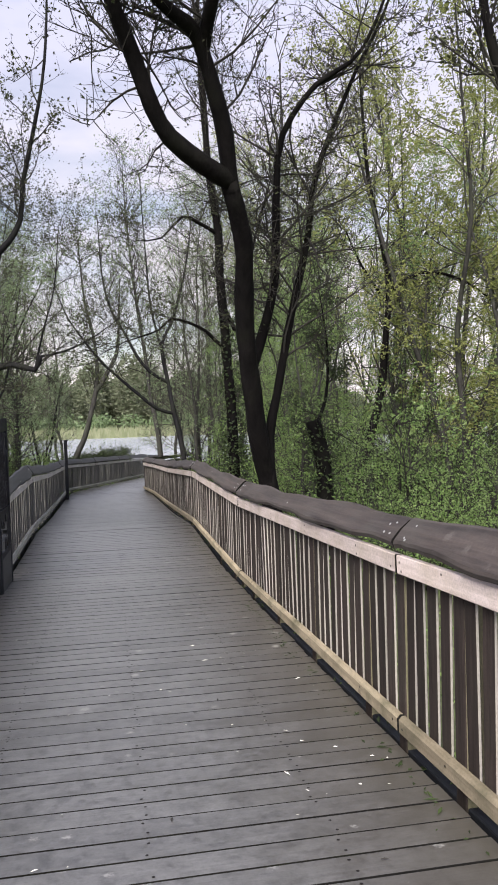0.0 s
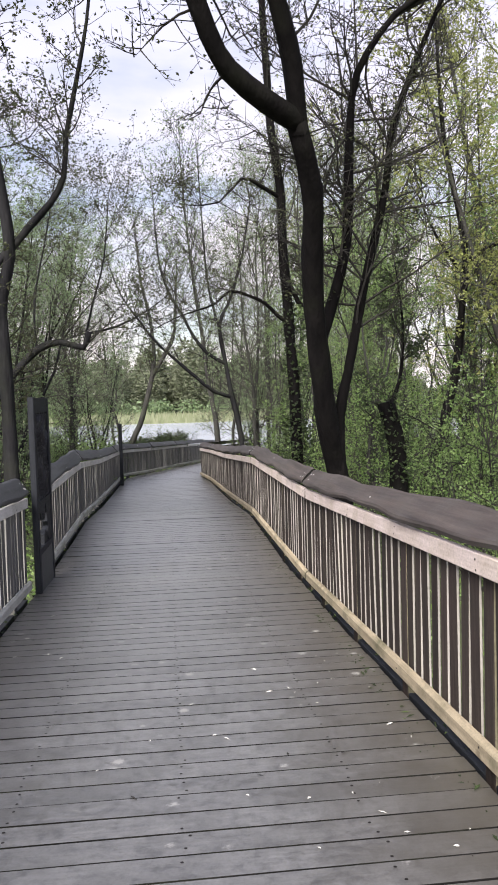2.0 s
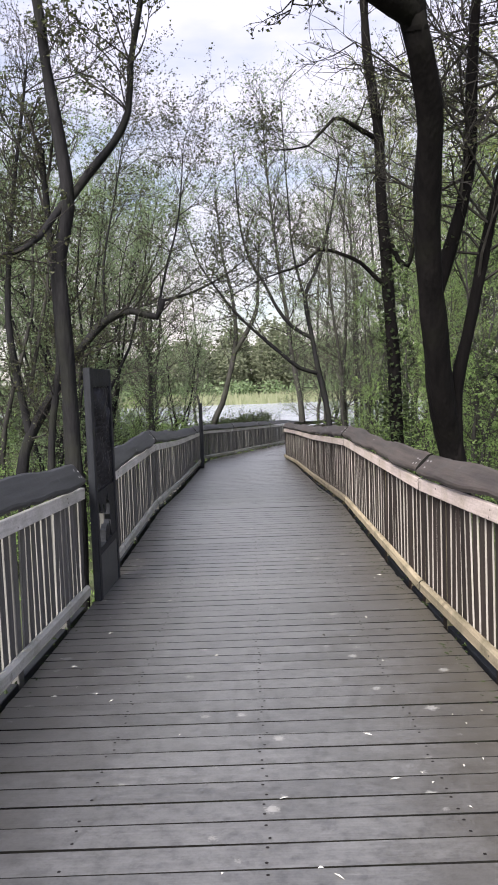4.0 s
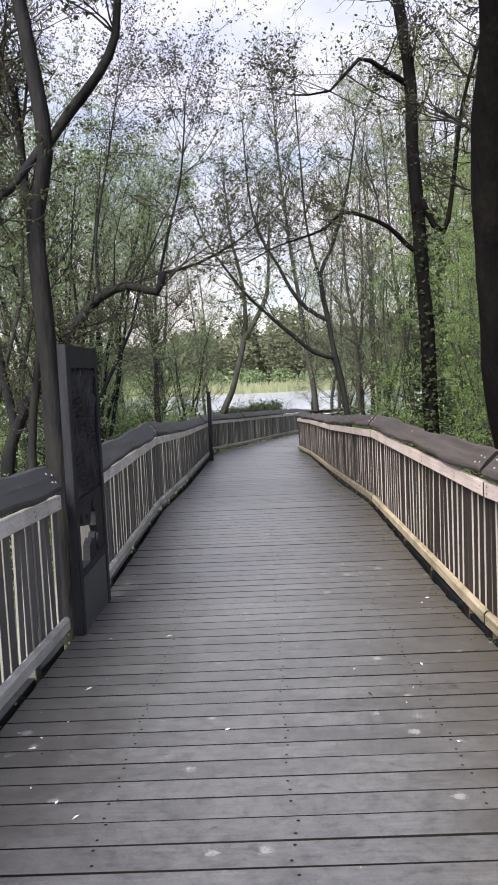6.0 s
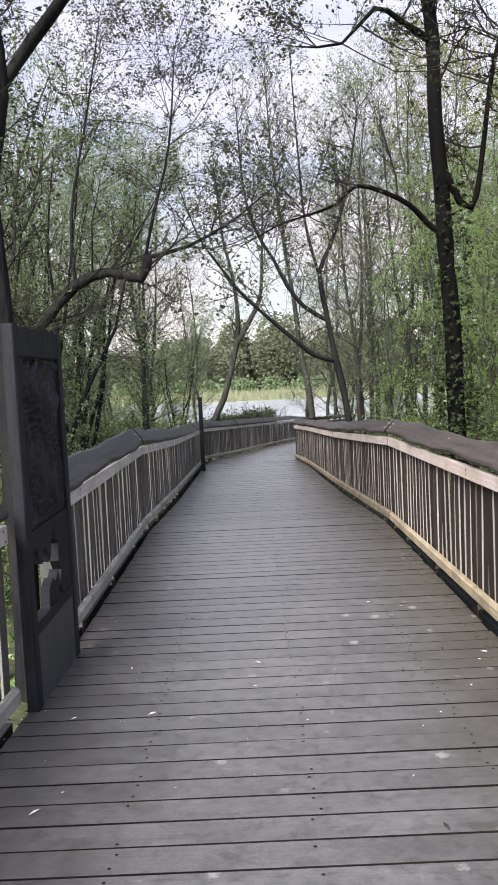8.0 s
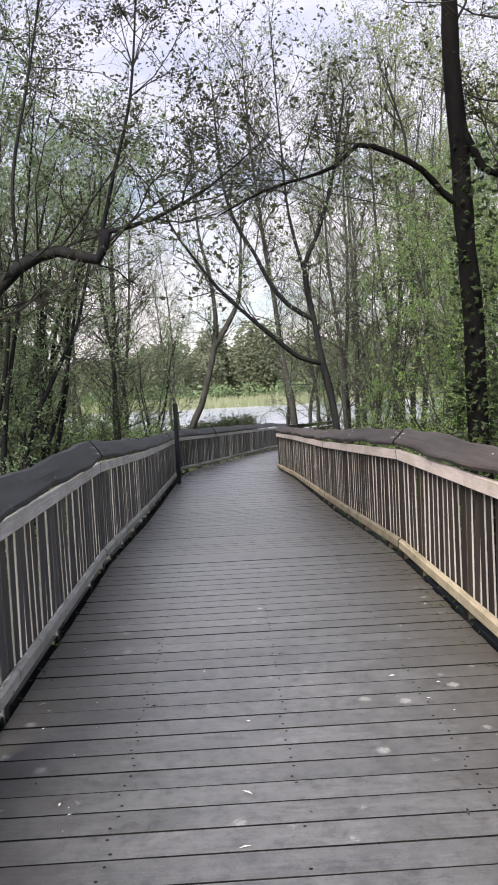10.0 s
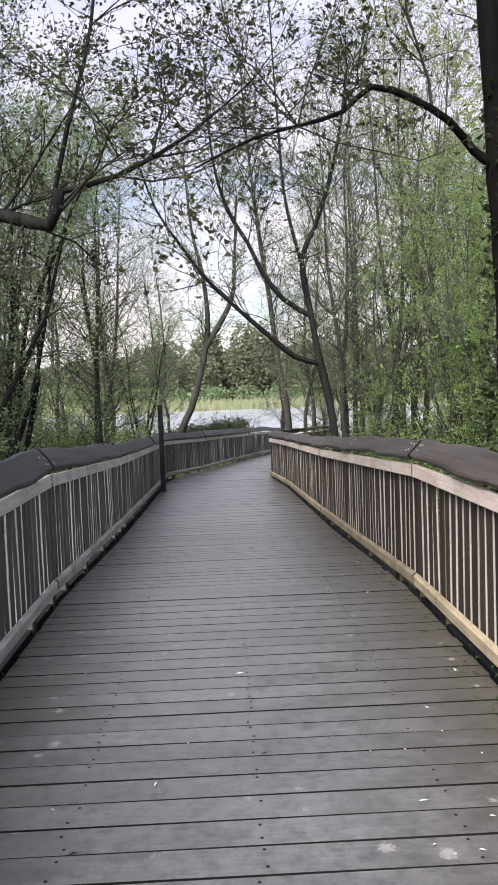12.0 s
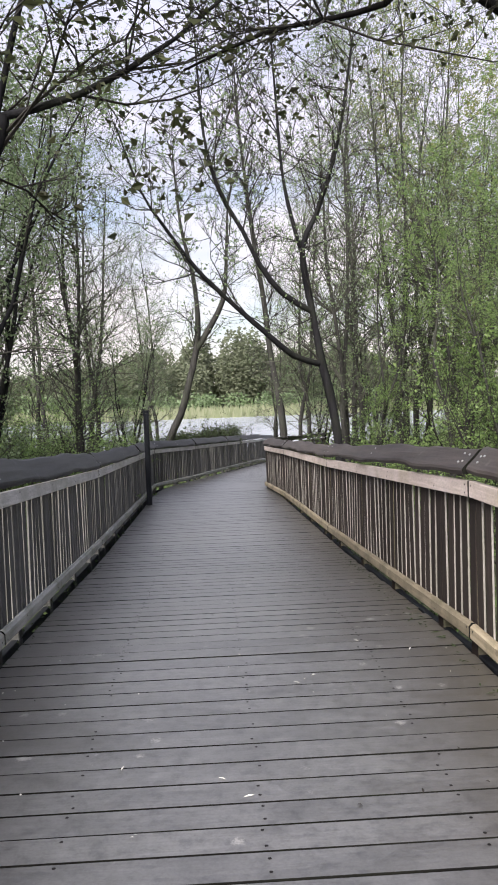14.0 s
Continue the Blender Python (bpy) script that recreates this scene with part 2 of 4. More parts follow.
LEAF_FRESH = leaf("fresh_leaf", [(0.115, 0.20, 0.055), (0.205, 0.31, 0.09), (0.29, 0.39, 0.15), (0.15, 0.25, 0.075)], 0.5, 0.38)
LEAF_GREY = leaf("grey_green_leaf", [(0.13, 0.19, 0.09), (0.20, 0.27, 0.135), (0.27, 0.34, 0.20)], 0.6, 0.36)
LEAF_OLIVE = leaf("olive_leaf", [(0.18, 0.205, 0.062), (0.25, 0.28, 0.085), (0.33, 0.345, 0.13)], 0.6, 0.36)
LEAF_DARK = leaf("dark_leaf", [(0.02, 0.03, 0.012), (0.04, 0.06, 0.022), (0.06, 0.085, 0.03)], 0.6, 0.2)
# far leaves are lightened, with distance haze mixed into their colour
LEAF_FAR = leaf("far_leaf", [(0.13, 0.15, 0.09), (0.17, 0.19, 0.12), (0.20, 0.215, 0.15)], 0.7, 0.3)
LEAF_BUD = leaf("opening_leaf", [(0.03, 0.038, 0.018), (0.075, 0.085, 0.035), (0.05, 0.048, 0.028)], 0.5, 0.3)
REED = leaf("reed", [(0.20, 0.225, 0.125), (0.25, 0.27, 0.16), (0.30, 0.31, 0.20)], 0.7, 0.35)
GROUND = mottled("woodland_floor", [(0.3, (0.04, 0.038, 0.022)), (0.5, (0.07, 0.085, 0.035)), (0.7, (0.11, 0.145, 0.05))], 3.0, 0.95, 0.8, 0.08)
NAIL, _, _b = material("rusty_nail", 0.6, 0.6)
_b.inputs["Base Color"].default_value = (0.02, 0.017, 0.016, 1)
STEEL, _, _b = material("galvanised_screw", 0.45, 0.7)
_b.inputs["Base Color"].default_value = (0.62, 0.62, 0.62, 1)
PETAL, _, _b = material("pale_litter", 0.8)
_b.inputs["Base Color"].default_value = (0.62, 0.60, 0.55, 1)


def water_material():
    m, nt, b = material("lake_water", 0.2)
    # pale base colour stands in for sky mirrored by the ripples
    b.inputs["Base Color"].default_value = (0.40, 0.42, 0.46, 1)
    b.inputs["IOR"].default_value = 2.7
    co = node(nt, "ShaderNodeTexCoord")
    mp = node(nt, "ShaderNodeMapping", Scale=(1.0, 2.2, 1.0))
    nt.links.new(co.outputs["Object"], mp.inputs["Vector"])
    n = node(nt, "ShaderNodeTexNoise", Scale=1.6, Detail=4.0)
    nt.links.new(mp.outputs["Vector"], n.inputs["Vector"])
    bp = node(nt, "ShaderNodeBump", Strength=1.0, Distance=0.06)
    nt.links.new(n.outputs["Fac"], bp.inputs["Height"])
    nt.links.new(bp.outputs["Normal"], b.inputs["Normal"])
    return m


WATER = water_material()


# ---- mesh helpers ----
def mesh_of(name, verts, faces, mats, slots=None, smooth=False):
    me = bpy.data.meshes.new(name)
    me.from_pydata(verts, [], faces)
    for m in mats if isinstance(mats, (list, tuple)) else [mats]:
        me.materials.append(m)
    if slots is not None:
        me.polygons.foreach_set("material_index", slots)
    if smooth:
        me.polygons.foreach_set("use_smooth", [True] * len(me.polygons))
    me.update()
    return me


def piece(name, me, parent, m=None, label=""):
    ob = new(name, me)
    ob.parent = parent
    if m is not None:
        ob.matrix_basis = m
    return tagged(ob, label) if label else ob


def thing(name, label, category, group="", at=(0, 0, 0), kind=""):
    ob = new(name)
    ob.location = at
    ob.empty_display_size = 0.1
    return tagged(ob, label, category, group, kind)


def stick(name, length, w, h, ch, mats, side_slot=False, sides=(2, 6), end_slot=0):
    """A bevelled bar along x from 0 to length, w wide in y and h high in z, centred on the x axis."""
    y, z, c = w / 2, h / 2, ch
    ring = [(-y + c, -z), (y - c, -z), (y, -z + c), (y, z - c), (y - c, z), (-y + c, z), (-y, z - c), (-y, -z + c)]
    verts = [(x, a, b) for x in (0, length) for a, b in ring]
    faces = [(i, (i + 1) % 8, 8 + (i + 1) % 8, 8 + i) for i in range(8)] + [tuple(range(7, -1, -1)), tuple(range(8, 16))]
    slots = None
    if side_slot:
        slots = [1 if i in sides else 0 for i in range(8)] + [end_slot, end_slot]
    return mesh_of(name, verts, faces, mats, slots)


def along(a, b, up=Vector((0, 0, 1))):
    """The pose with x along a to b and z as near to up as may be."""
    x = (Vector(b) - Vector(a)).normalized()
    y = up.cross(x).normalized()
    z = x.cross(y)
    return Matrix.Translation(a) @ Matrix((x, y, z)).transposed().to_4x4()


# ---- plan ----
PROFILE_Y = (-6.0, 3.5, 7.0, 9.5, 13.4, 17.0, 21.0, 26.0, 34.0, 41.0, 50.0)
PROFILE_Z = (0.56, 0.0, -0.18, -0.28, -0.28, -0.52, -0.70, -0.91, -1.28, -1.60, -2.30)
WATER_Z = -2.2


def deck_z(y):
    return float(np.interp(y, PROFILE_Y, PROFILE_Z))


RIGHT = [(1.37, -5.2), (1.37, -0.9), (1.37, 3.6), (1.37, 8.4), (1.37, 13.2), (1.34, 18.4), (1.27, 23.4), (1.1, 26.5), (1.9, 30.0), (3.1, 35.0), (4.7, 41.0)]
LEFT_NEAR = [(-1.28, -5.2), (-1.28, -1.2), (-1.28, 3.8), (-1.28, 8.66)]
LEFT_FAR = [(-1.28, 9.6), (-1.30, 13.5), (-1.38, 18.0), (-1.42, 23.4), (-1.45, 27.4), (-0.55, 30.5), (0.43, 35.0), (1.94, 41.0), (2.85, 44.0)]


def ground_z(x, y):
    near = -0.75 - 0.022 * max(0.0, y) + 0.10 * math.sin(0.7 * x + 0.4 * y) + 0.07 * math.sin(1.9 * x - 1.1 * y)
    near += 0.05 * max(0.0, min(8.0, abs(x) - 3))
    lake = 0.5 * math.tanh((y - 56 - 3 * math.sin(x * 0.11)) / 4.0) - 0.5 * math.tanh((y - 136 - 4 * math.sin(x * 0.05)) / 4.0)
    far = max(0.0, y - 136) * 0.03
    base = near if y < 60 else -1.9 + min(far, 6.0)
    return base * (1 - lake) + (WATER_Z - 1.2) * lake


def build_ground():
    xs = np.unique(np.concatenate([np.linspace(-2000, -70, 14), np.linspace(-70, -16, 28), np.linspace(-16, 16, 65), np.linspace(16, 70, 28), np.linspace(70, 2000, 14)]))
    ys = np.unique(np.concatenate([np.linspace(-2000, -30, 12), np.linspace(-30, 60, 130), np.linspace(60, 150, 60), np.linspace(150, 3000, 18)]))
    verts = [(x, y, ground_z(x, y)) for y in ys for x in xs]
    w = len(xs)
    faces = [(j * w + i, j * w + i + 1, (j + 1) * w + i + 1, (j + 1) * w + i) for j in range(len(ys) - 1) for i in range(w - 1)]
    tagged(new("ground", mesh_of("ground", verts, faces, GROUND, smooth=True)), "damp woodland floor with moss and leaf litter", "ground", kind="structure")
    v = [(-400, 40, WATER_Z), (400, 40, WATER_Z), (400, 150, WATER_Z), (-400, 150, WATER_Z)]
    tagged(new("water", mesh_of("water", v, [(0, 1, 2, 3)], WATER)), "calm pale lake water under the evening sky", "water", kind="structure")


build_ground()


# ---- boardwalk deck ----
deck = thing("boardwalk_floor", "weathered grey timber boardwalk of cross planks with dark joints", "boardwalk", kind="structure")
rng = random.Random(5)


def centre_line(s):
    """Place and heading of the walkway s metres beyond y = -5."""
    y = -5 + s
    if y <= 25.5:
        return 0.04 - max(0.0, y - 13) * 0.008, y, 0.0
    k = y - 25.5
    a = min(0.26, k * 0.09)
    x0 = 0.04 - 12.5 * 0.008
    k1 = min(k, 2.9)
    return x0 + 0.045 * k1 * k1 * 0.98 + math.sin(a) * (k - k1), 25.5 + k * math.cos(a * 0.8), -a


plank_kinds = []
for i in range(8):
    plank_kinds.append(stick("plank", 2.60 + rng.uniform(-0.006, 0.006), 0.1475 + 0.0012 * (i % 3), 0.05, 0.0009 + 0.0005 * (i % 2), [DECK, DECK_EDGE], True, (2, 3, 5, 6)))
nails_v, nails_f = [], []


def nail_at(m, x, y):
    n = len(nails_v)
    for k in range(6):
        nails_v.append(tuple(m @ Vector((x + 0.007 * math.cos(k * 1.047), y + 0.007 * math.sin(k * 1.047), 0.0262))))
    nails_f.append(tuple(range(n, n + 6)))


plank_poses = []
JOINT_N = (0, 58, 74, 82, 92, 99, 106, 320)
JOINT_Y = (4.2035 - 58 * 0.157, 4.2035, 6.652, 7.894, 9.500, 10.630, 11.680, 11.680 + 214 * 0.1575)
joints = np.interp(range(301), JOINT_N, JOINT_Y)
for i in range(300):
    width = joints[i + 1] - joints[i]
    x, y, a = centre_line((joints[i] + joints[i + 1]) / 2 + 5)
    slope = math.atan2(deck_z(y + 0.3) - deck_z(y - 0.3), 0.6)
    m = Matrix.Translation((x, y, deck_z(y) - 0.025)) @ Matrix.Rotation(a, 4, "Z") @ Matrix.Rotation(slope, 4, "X") @ pose(0, 0, 0, rng.gauss(0, 0.10), rng.gauss(0, 0.04), rng.gauss(0, 0.10))
    m = m @ Matrix.Translation((-1.29 + rng.uniform(-0.004, 0.004), 0, rng.gauss(0, 0.0006)))
    plank_poses.append(m @ Matrix.Diagonal((1, (width - 0.0085) / 0.1485, 1, 1)))
    if i < 150:
        for nx in (0.66, 1.34, 2.05):
            for ny in (-0.042, 0.042):
                if rng.random() < 0.78:
                    nail_at(m, nx + rng.gauss(0, 0.008), ny + rng.gauss(0, 0.006))
for x in (-1.0, 0.04, 1.05):
    for a, b in zip(range(len(PROFILE_Y) - 5), range(1, len(PROFILE_Y) - 4)):
        p, q = (x, PROFILE_Y[a], PROFILE_Z[a] - 0.135), (x, PROFILE_Y[b], PROFILE_Z[b] - 0.135)
        piece("joist", stick("joist", (Vector(q) - Vector(p)).length, 0.07, 0.15, 0.004, TAR), deck, along(p, q))
piece("nails", mesh_of("nails", nails_v, nails_f, NAIL), deck, label="dark rusted nail heads in pairs")["kind"] = "stuff"


# ---- railings ----
BAL_STEP, BAL_W = 0.130, 0.094
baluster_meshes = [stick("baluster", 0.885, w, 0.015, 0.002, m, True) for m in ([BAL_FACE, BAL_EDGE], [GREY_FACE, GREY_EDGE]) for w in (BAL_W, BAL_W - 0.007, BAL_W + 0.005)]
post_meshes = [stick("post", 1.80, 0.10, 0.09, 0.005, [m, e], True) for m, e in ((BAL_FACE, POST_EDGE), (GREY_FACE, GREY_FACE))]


screw_mesh = mesh_of("screw", [(0.007 * math.cos(k * 1.0472), 0.007 * math.sin(k * 1.0472), z) for z in (-0.004, 0.002) for k in range(6)],
                     [tuple(range(6, 12))] + [(k, (k + 1) % 6, 6 + (k + 1) % 6, 6 + k) for k in range(6)], STEEL)


nail_mesh = mesh_of("nail", [(0.005 * math.cos(k * 1.0472), y, 0.006 * math.sin(k * 1.0472)) for y in (-0.0015, 0.0015) for k in range(6)],
                    [tuple(range(6)), tuple(range(11, 5, -1))] + [(k, (k + 1) % 6, 6 + (k + 1) % 6, 6 + k) for k in range(6)], NAIL)


def cap_mesh(length, seed, wave, mat, width):
    """A sawn slab with wavy natural edges, along x; y runs from the low inner edge to the high outer one."""
    r = random.Random(seed)
    n = max(6, int(length / 0.09))
    ph = [r.uniform(0, 9) for _ in range(6)]
    verts, faces = [], []
    for i in range(n + 1):
        x = length * i / n
        lo = wave * (0.014 * math.sin(x * 2.6 + ph[0]) + 0.008 * math.sin(x * 6.6 + ph[1])) + r.gauss(0, 0.002)
        hi = wave * (0.016 * math.sin(x * 2.0 + ph[2]) + 0.010 * math.sin(x * 5.2 + ph[3])) + r.gauss(0, 0.002)
        up = 0.006 * math.sin(x * 3.0 + ph[4])
        ring = [(lo + 0.012, -0.024), (lo - 0.004, -0.006), (lo + 0.004, 0.017), (lo + 0.02, 0.024 + up * 0.3), (0.095, 0.026 + up),
                (width + hi - 0.02, 0.024), (width + hi, 0.012), (width + hi + 0.006, -0.01), (width + hi - 0.014, -0.024)]
        verts += [(x, a, b) for a, b in ring]
    k = 9
    for i in range(n):
        faces += [(i * k + j, i * k + (j + 1) % k, (i + 1) * k + (j + 1) % k, (i + 1) * k + j) for j in range(k)]
    faces += [tuple(range(k)), tuple(range(n * k + k - 1, n * k - 1, -1))]
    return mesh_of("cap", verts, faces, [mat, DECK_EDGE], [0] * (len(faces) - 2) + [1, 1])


def railing(a, b, side, seed, label, rail_mat):
    """One span of railing from a to b on plan; side is +1 where the outside lies towards +x."""
    r = random.Random(seed)
    za, zb = deck_z(a[1]), deck_z(b[1])
    A, B = Vector((*a, za)), Vector((*b, zb))
    base = thing("railing", label, "railing", "boardwalk railings", at=A)
    flat = Vector((b[0] - a[0], b[1] - a[1], 0)).normalized()
    out = Vector((flat.y, -flat.x, 0)) * side
    inv = Matrix.Translation(-A)
    L = (B - A).length

    def rel(p, q, up=Vector((0, 0, 1))):
        return inv @ along(p, q, up)

    def lift(dz, off):
        d = out * off + Vector((0, 0, dz))
        return A + d, B + d
    trim = (B - A).normalized() * 0.012
    inner = 1 if Vector((0, 0, 1)).cross(flat).dot(out) < 0 else -1
    p, q = lift(0.898, 0.02)
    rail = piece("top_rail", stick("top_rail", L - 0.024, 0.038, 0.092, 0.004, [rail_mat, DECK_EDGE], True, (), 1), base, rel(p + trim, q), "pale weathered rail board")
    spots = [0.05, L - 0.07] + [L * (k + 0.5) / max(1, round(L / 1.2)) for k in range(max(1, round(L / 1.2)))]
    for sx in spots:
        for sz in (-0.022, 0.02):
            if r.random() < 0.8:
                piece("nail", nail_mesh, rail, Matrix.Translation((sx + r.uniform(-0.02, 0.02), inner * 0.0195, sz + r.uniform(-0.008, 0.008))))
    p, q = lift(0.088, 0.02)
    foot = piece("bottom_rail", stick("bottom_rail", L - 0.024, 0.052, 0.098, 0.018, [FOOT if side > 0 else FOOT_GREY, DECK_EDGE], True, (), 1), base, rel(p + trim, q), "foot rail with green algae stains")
    for sx in spots:
        if r.random() < 0.8:
            piece("nail", nail_mesh, foot, Matrix.Translation((sx + r.uniform(-0.02, 0.02), inner * 0.0265, r.uniform(-0.02, 0.02))))
    # an added dark strip stands in for the shade below the foot rail
    p, q = lift(-0.16, 0.075)
    piece("stringer", stick("stringer", L, 0.05, 0.22, 0.004, TAR), base, rel(p, q), "added dark strip for the shade under the rail")
    p, q = lift((0.987 if side > 0 else 0.972) + r.uniform(-0.006, 0.006), -0.015)
    lean = (out * (0.70 if side > 0 else 0.60) + Vector((0, 0, (0.71 if side > 0 else 0.80) + r.uniform(-0.05, 0.05)))).normalized()
    x = (q - p).normalized()
    nrm = (x.cross(lean) if x.cross(lean).z > 0 else lean.cross(x)).normalized()
    ydir = nrm.cross(x)
    cm = Matrix.Translation(p + trim) @ Matrix((x, ydir, nrm)).transposed().to_4x4()
    me = cap_mesh(L - (0.034 if side > 0 else 0.055), seed, 0.85 if side > 0 else 0.7, CAP if side > 0 else CAP_COOL, 0.180 if side > 0 else 0.205)
    if ydir.dot(out) < 0:
        for v in me.vertices:
            v.co.y = -v.co.y
        me.flip_normals()
    cap = piece("cap", me, base, inv @ cm, "dark waney-edged timber slab")
    for sx in (0.10, 0.16, L * 0.5, L - 0.18, L - 0.11):
        for sy in (0.055, 0.120):
            if r.random() < 0.8:
                piece("screw", screw_mesh, cap, Matrix.Translation((sx + r.uniform(-0.03, 0.03), (1 if ydir.dot(out) > 0 else -1) * (sy + r.uniform(-0.015, 0.015)), 0.0262)))
    upright = Matrix((Vector((0, 0, 1)), flat, Vector((0, 0, 1)).cross(flat))).transposed().to_4x4()
    n = int(L / BAL_STEP)
    posts = {int(sx / L * n) for sx in spots[2:]} | {0}
    for i in range(n):
        o = A.lerp(B, (i + 0.5) / n)
        if i in posts:
            piece("post", post_meshes[0 if side > 0 else 1], base, inv @ Matrix.Translation(o + out * 0.089 + Vector((0, 0, -0.9))) @ upright, "square timber post with mossy sawn edges")
            continue
        m = pose(0, 0, 0, r.gauss(0, 0.8), r.gauss(0, 0.4), r.gauss(0, 0.4))
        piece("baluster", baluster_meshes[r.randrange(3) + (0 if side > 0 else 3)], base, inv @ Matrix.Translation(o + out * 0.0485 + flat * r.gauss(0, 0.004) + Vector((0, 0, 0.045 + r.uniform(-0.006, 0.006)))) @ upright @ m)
    return base


seed = 11
for chain, side, mat, words in ((RIGHT, 1, RAIL, "pale timber baluster railing with a dark waney-edged sloping cap"),
                                (LEFT_NEAR, -1, RAIL_GREY, "grey timber baluster railing ending at the carved post"),
                                (LEFT_FAR, -1, RAIL_GREY, "grey timber baluster railing with a dark waney-edged sloping cap")):
    for a, b in zip(chain, chain[1:]):
        seed += 1
        railing(a, b, side, seed, words, mat)


# ---- carved post and marker post ----
def block(x0, x1, y0, y1, z0, z1, mat, name, ch=0.006):
    """A bevelled box between the given planes, as a mesh with its grain upright."""
    me = stick(name, z1 - z0, y1 - y0, x1 - x0, ch, mat)
    return me, Matrix.Translation(((x0 + x1) / 2, (y0 + y1) / 2, z0)) @ Matrix(((0, 0, 1, 0), (0, 1, 0, 0), (1, 0, 0, 0), (0, 0, 0, 1)))


def carved_relief(y0, y1, z0, z1, depth):
    """A panel facing +x with flowing carved ridges."""
    ny, nz = 46, 60
    verts, faces = [], []
    for j in range(nz + 1):
        for i in range(ny + 1):
            y, z = y0 + (y1 - y0) * i / ny, z0 + (z1 - z0) * j / nz
            w = 0.05 * math.sin(5 * z + 2 * y) + 0.03 * math.sin(13 * z + 7 * y)
            u = y + w * 1.3 + 0.10 * noise.noise(Vector((y * 3, z * 2.2, 1.7)))
            k = math.sin(u * 118) * 0.6 + 0.6 * math.sin(u * 41 + 3 * noise.noise(Vector((y * 4, z * 6, 3.1))))
            k += 0.7 * noise.noise(Vector((y * 9, z * 5, 0.4)))
            edge = min(i, ny - i, j, nz - j) / 2.0
            verts.append((depth * max(-0.9, min(1.0, k)) * min(1.0, edge), y, z))
    w = ny + 1
    faces = [(j * w + i, j * w + i + 1, (j + 1) * w + i + 1, (j + 1) * w + i) for j in range(nz) for i in range(ny)]
    n = len(verts)
    verts += [(-0.033, y0, z0), (-0.033, y1, z0), (-0.033, y1, z1), (-0.033, y0, z1)]
    faces += [(n + 3, n + 2, n + 1, n), (0, n, n + 1, ny), (nz * w, nz * w + ny, n + 2, n + 3), (0, nz * w, n + 3, n), (ny, n + 1, n + 2, nz * w + ny)]
    return mesh_of("carved_panel", verts, faces, CARVED)


def fret(outline, x0, x1):
    """A sawn silhouette, outline in (y, z), between two planes."""
    n = len(outline)
    verts = [(x0, y, z) for y, z in outline] + [(x1, y, z) for y, z in outline]
    faces = [tuple(range(n)), tuple(range(2 * n - 1, n - 1, -1))] + [(i, i + n, (i + 1) % n + n, (i + 1) % n) for i in range(n)]
    return mesh_of("fretwork", verts, faces, TAR)


gz = deck_z(9.1) - 0.02
panel = thing("carved_post_panel", "tall dark timber panel with carved relief and cut-out shapes", "carved panel", at=(-1.22, 9.13, gz))
for nm, box in (("stile", (-0.03, 0.03, -0.47, -0.385, 0.0, 1.95)), ("stile", (-0.028, 0.027, 0.385, 0.47, 0.0, 1.95)), ("head", (-0.028, 0.025, -0.384, 0.384, 1.80, 1.945)),
                ("base_panel", (-0.03, 0.022, -0.384, 0.384, 0.0, 0.40)), ("crosspiece", (-0.033, 0.028, -0.384, 0.384, 0.40, 0.46))):
    me, m = block(*box, BASE_BOARD if nm == "base_panel" else TAR, nm)
    piece(nm, me, panel, m)
piece("carved_panel", carved_relief(-0.383, 0.383, 0.92, 1.80, 0.024), panel, Matrix.Translation((0.002, 0, 0)), "deeply carved flowing relief")
for outline in ([(-0.383, 0.92), (-0.383, 0.86), (-0.33, 0.80), (-0.30, 0.83), (-0.25, 0.74), (-0.20, 0.72), (-0.17, 0.80), (-0.10, 0.78), (-0.07, 0.70), (-0.02, 0.73), (0.0, 0.84), (0.06, 0.86), (0.08, 0.92)],
                [(0.08, 0.92), (0.08, 0.80), (0.14, 0.76), (0.12, 0.66), (0.17, 0.60), (0.14, 0.52), (0.18, 0.46), (0.383, 0.46), (0.383, 0.92)],
                [(-0.12, 0.46), (-0.10, 0.56), (-0.02, 0.60), (0.03, 0.57), (0.10, 0.62), (0.11, 0.53), (0.06, 0.46)]):
    piece("fretwork", fret(outline, -0.03, 0.02), panel)
marker = thing("marker_post", "slim dark square timber post at the railing", "post", at=(-1.27, 23.4, deck_z(23.4) - 0.03))
me, m = block(-0.047, 0.047, -0.047, 0.047, 0, 1.74, TAR, "shaft")
piece("shaft", me, marker, m)
me, m = block(-0.052, 0.052, -0.052, 0.052, 1.742, 1.80, TAR, "top_block", 0.015)
piece("top_block", me, marker, m)

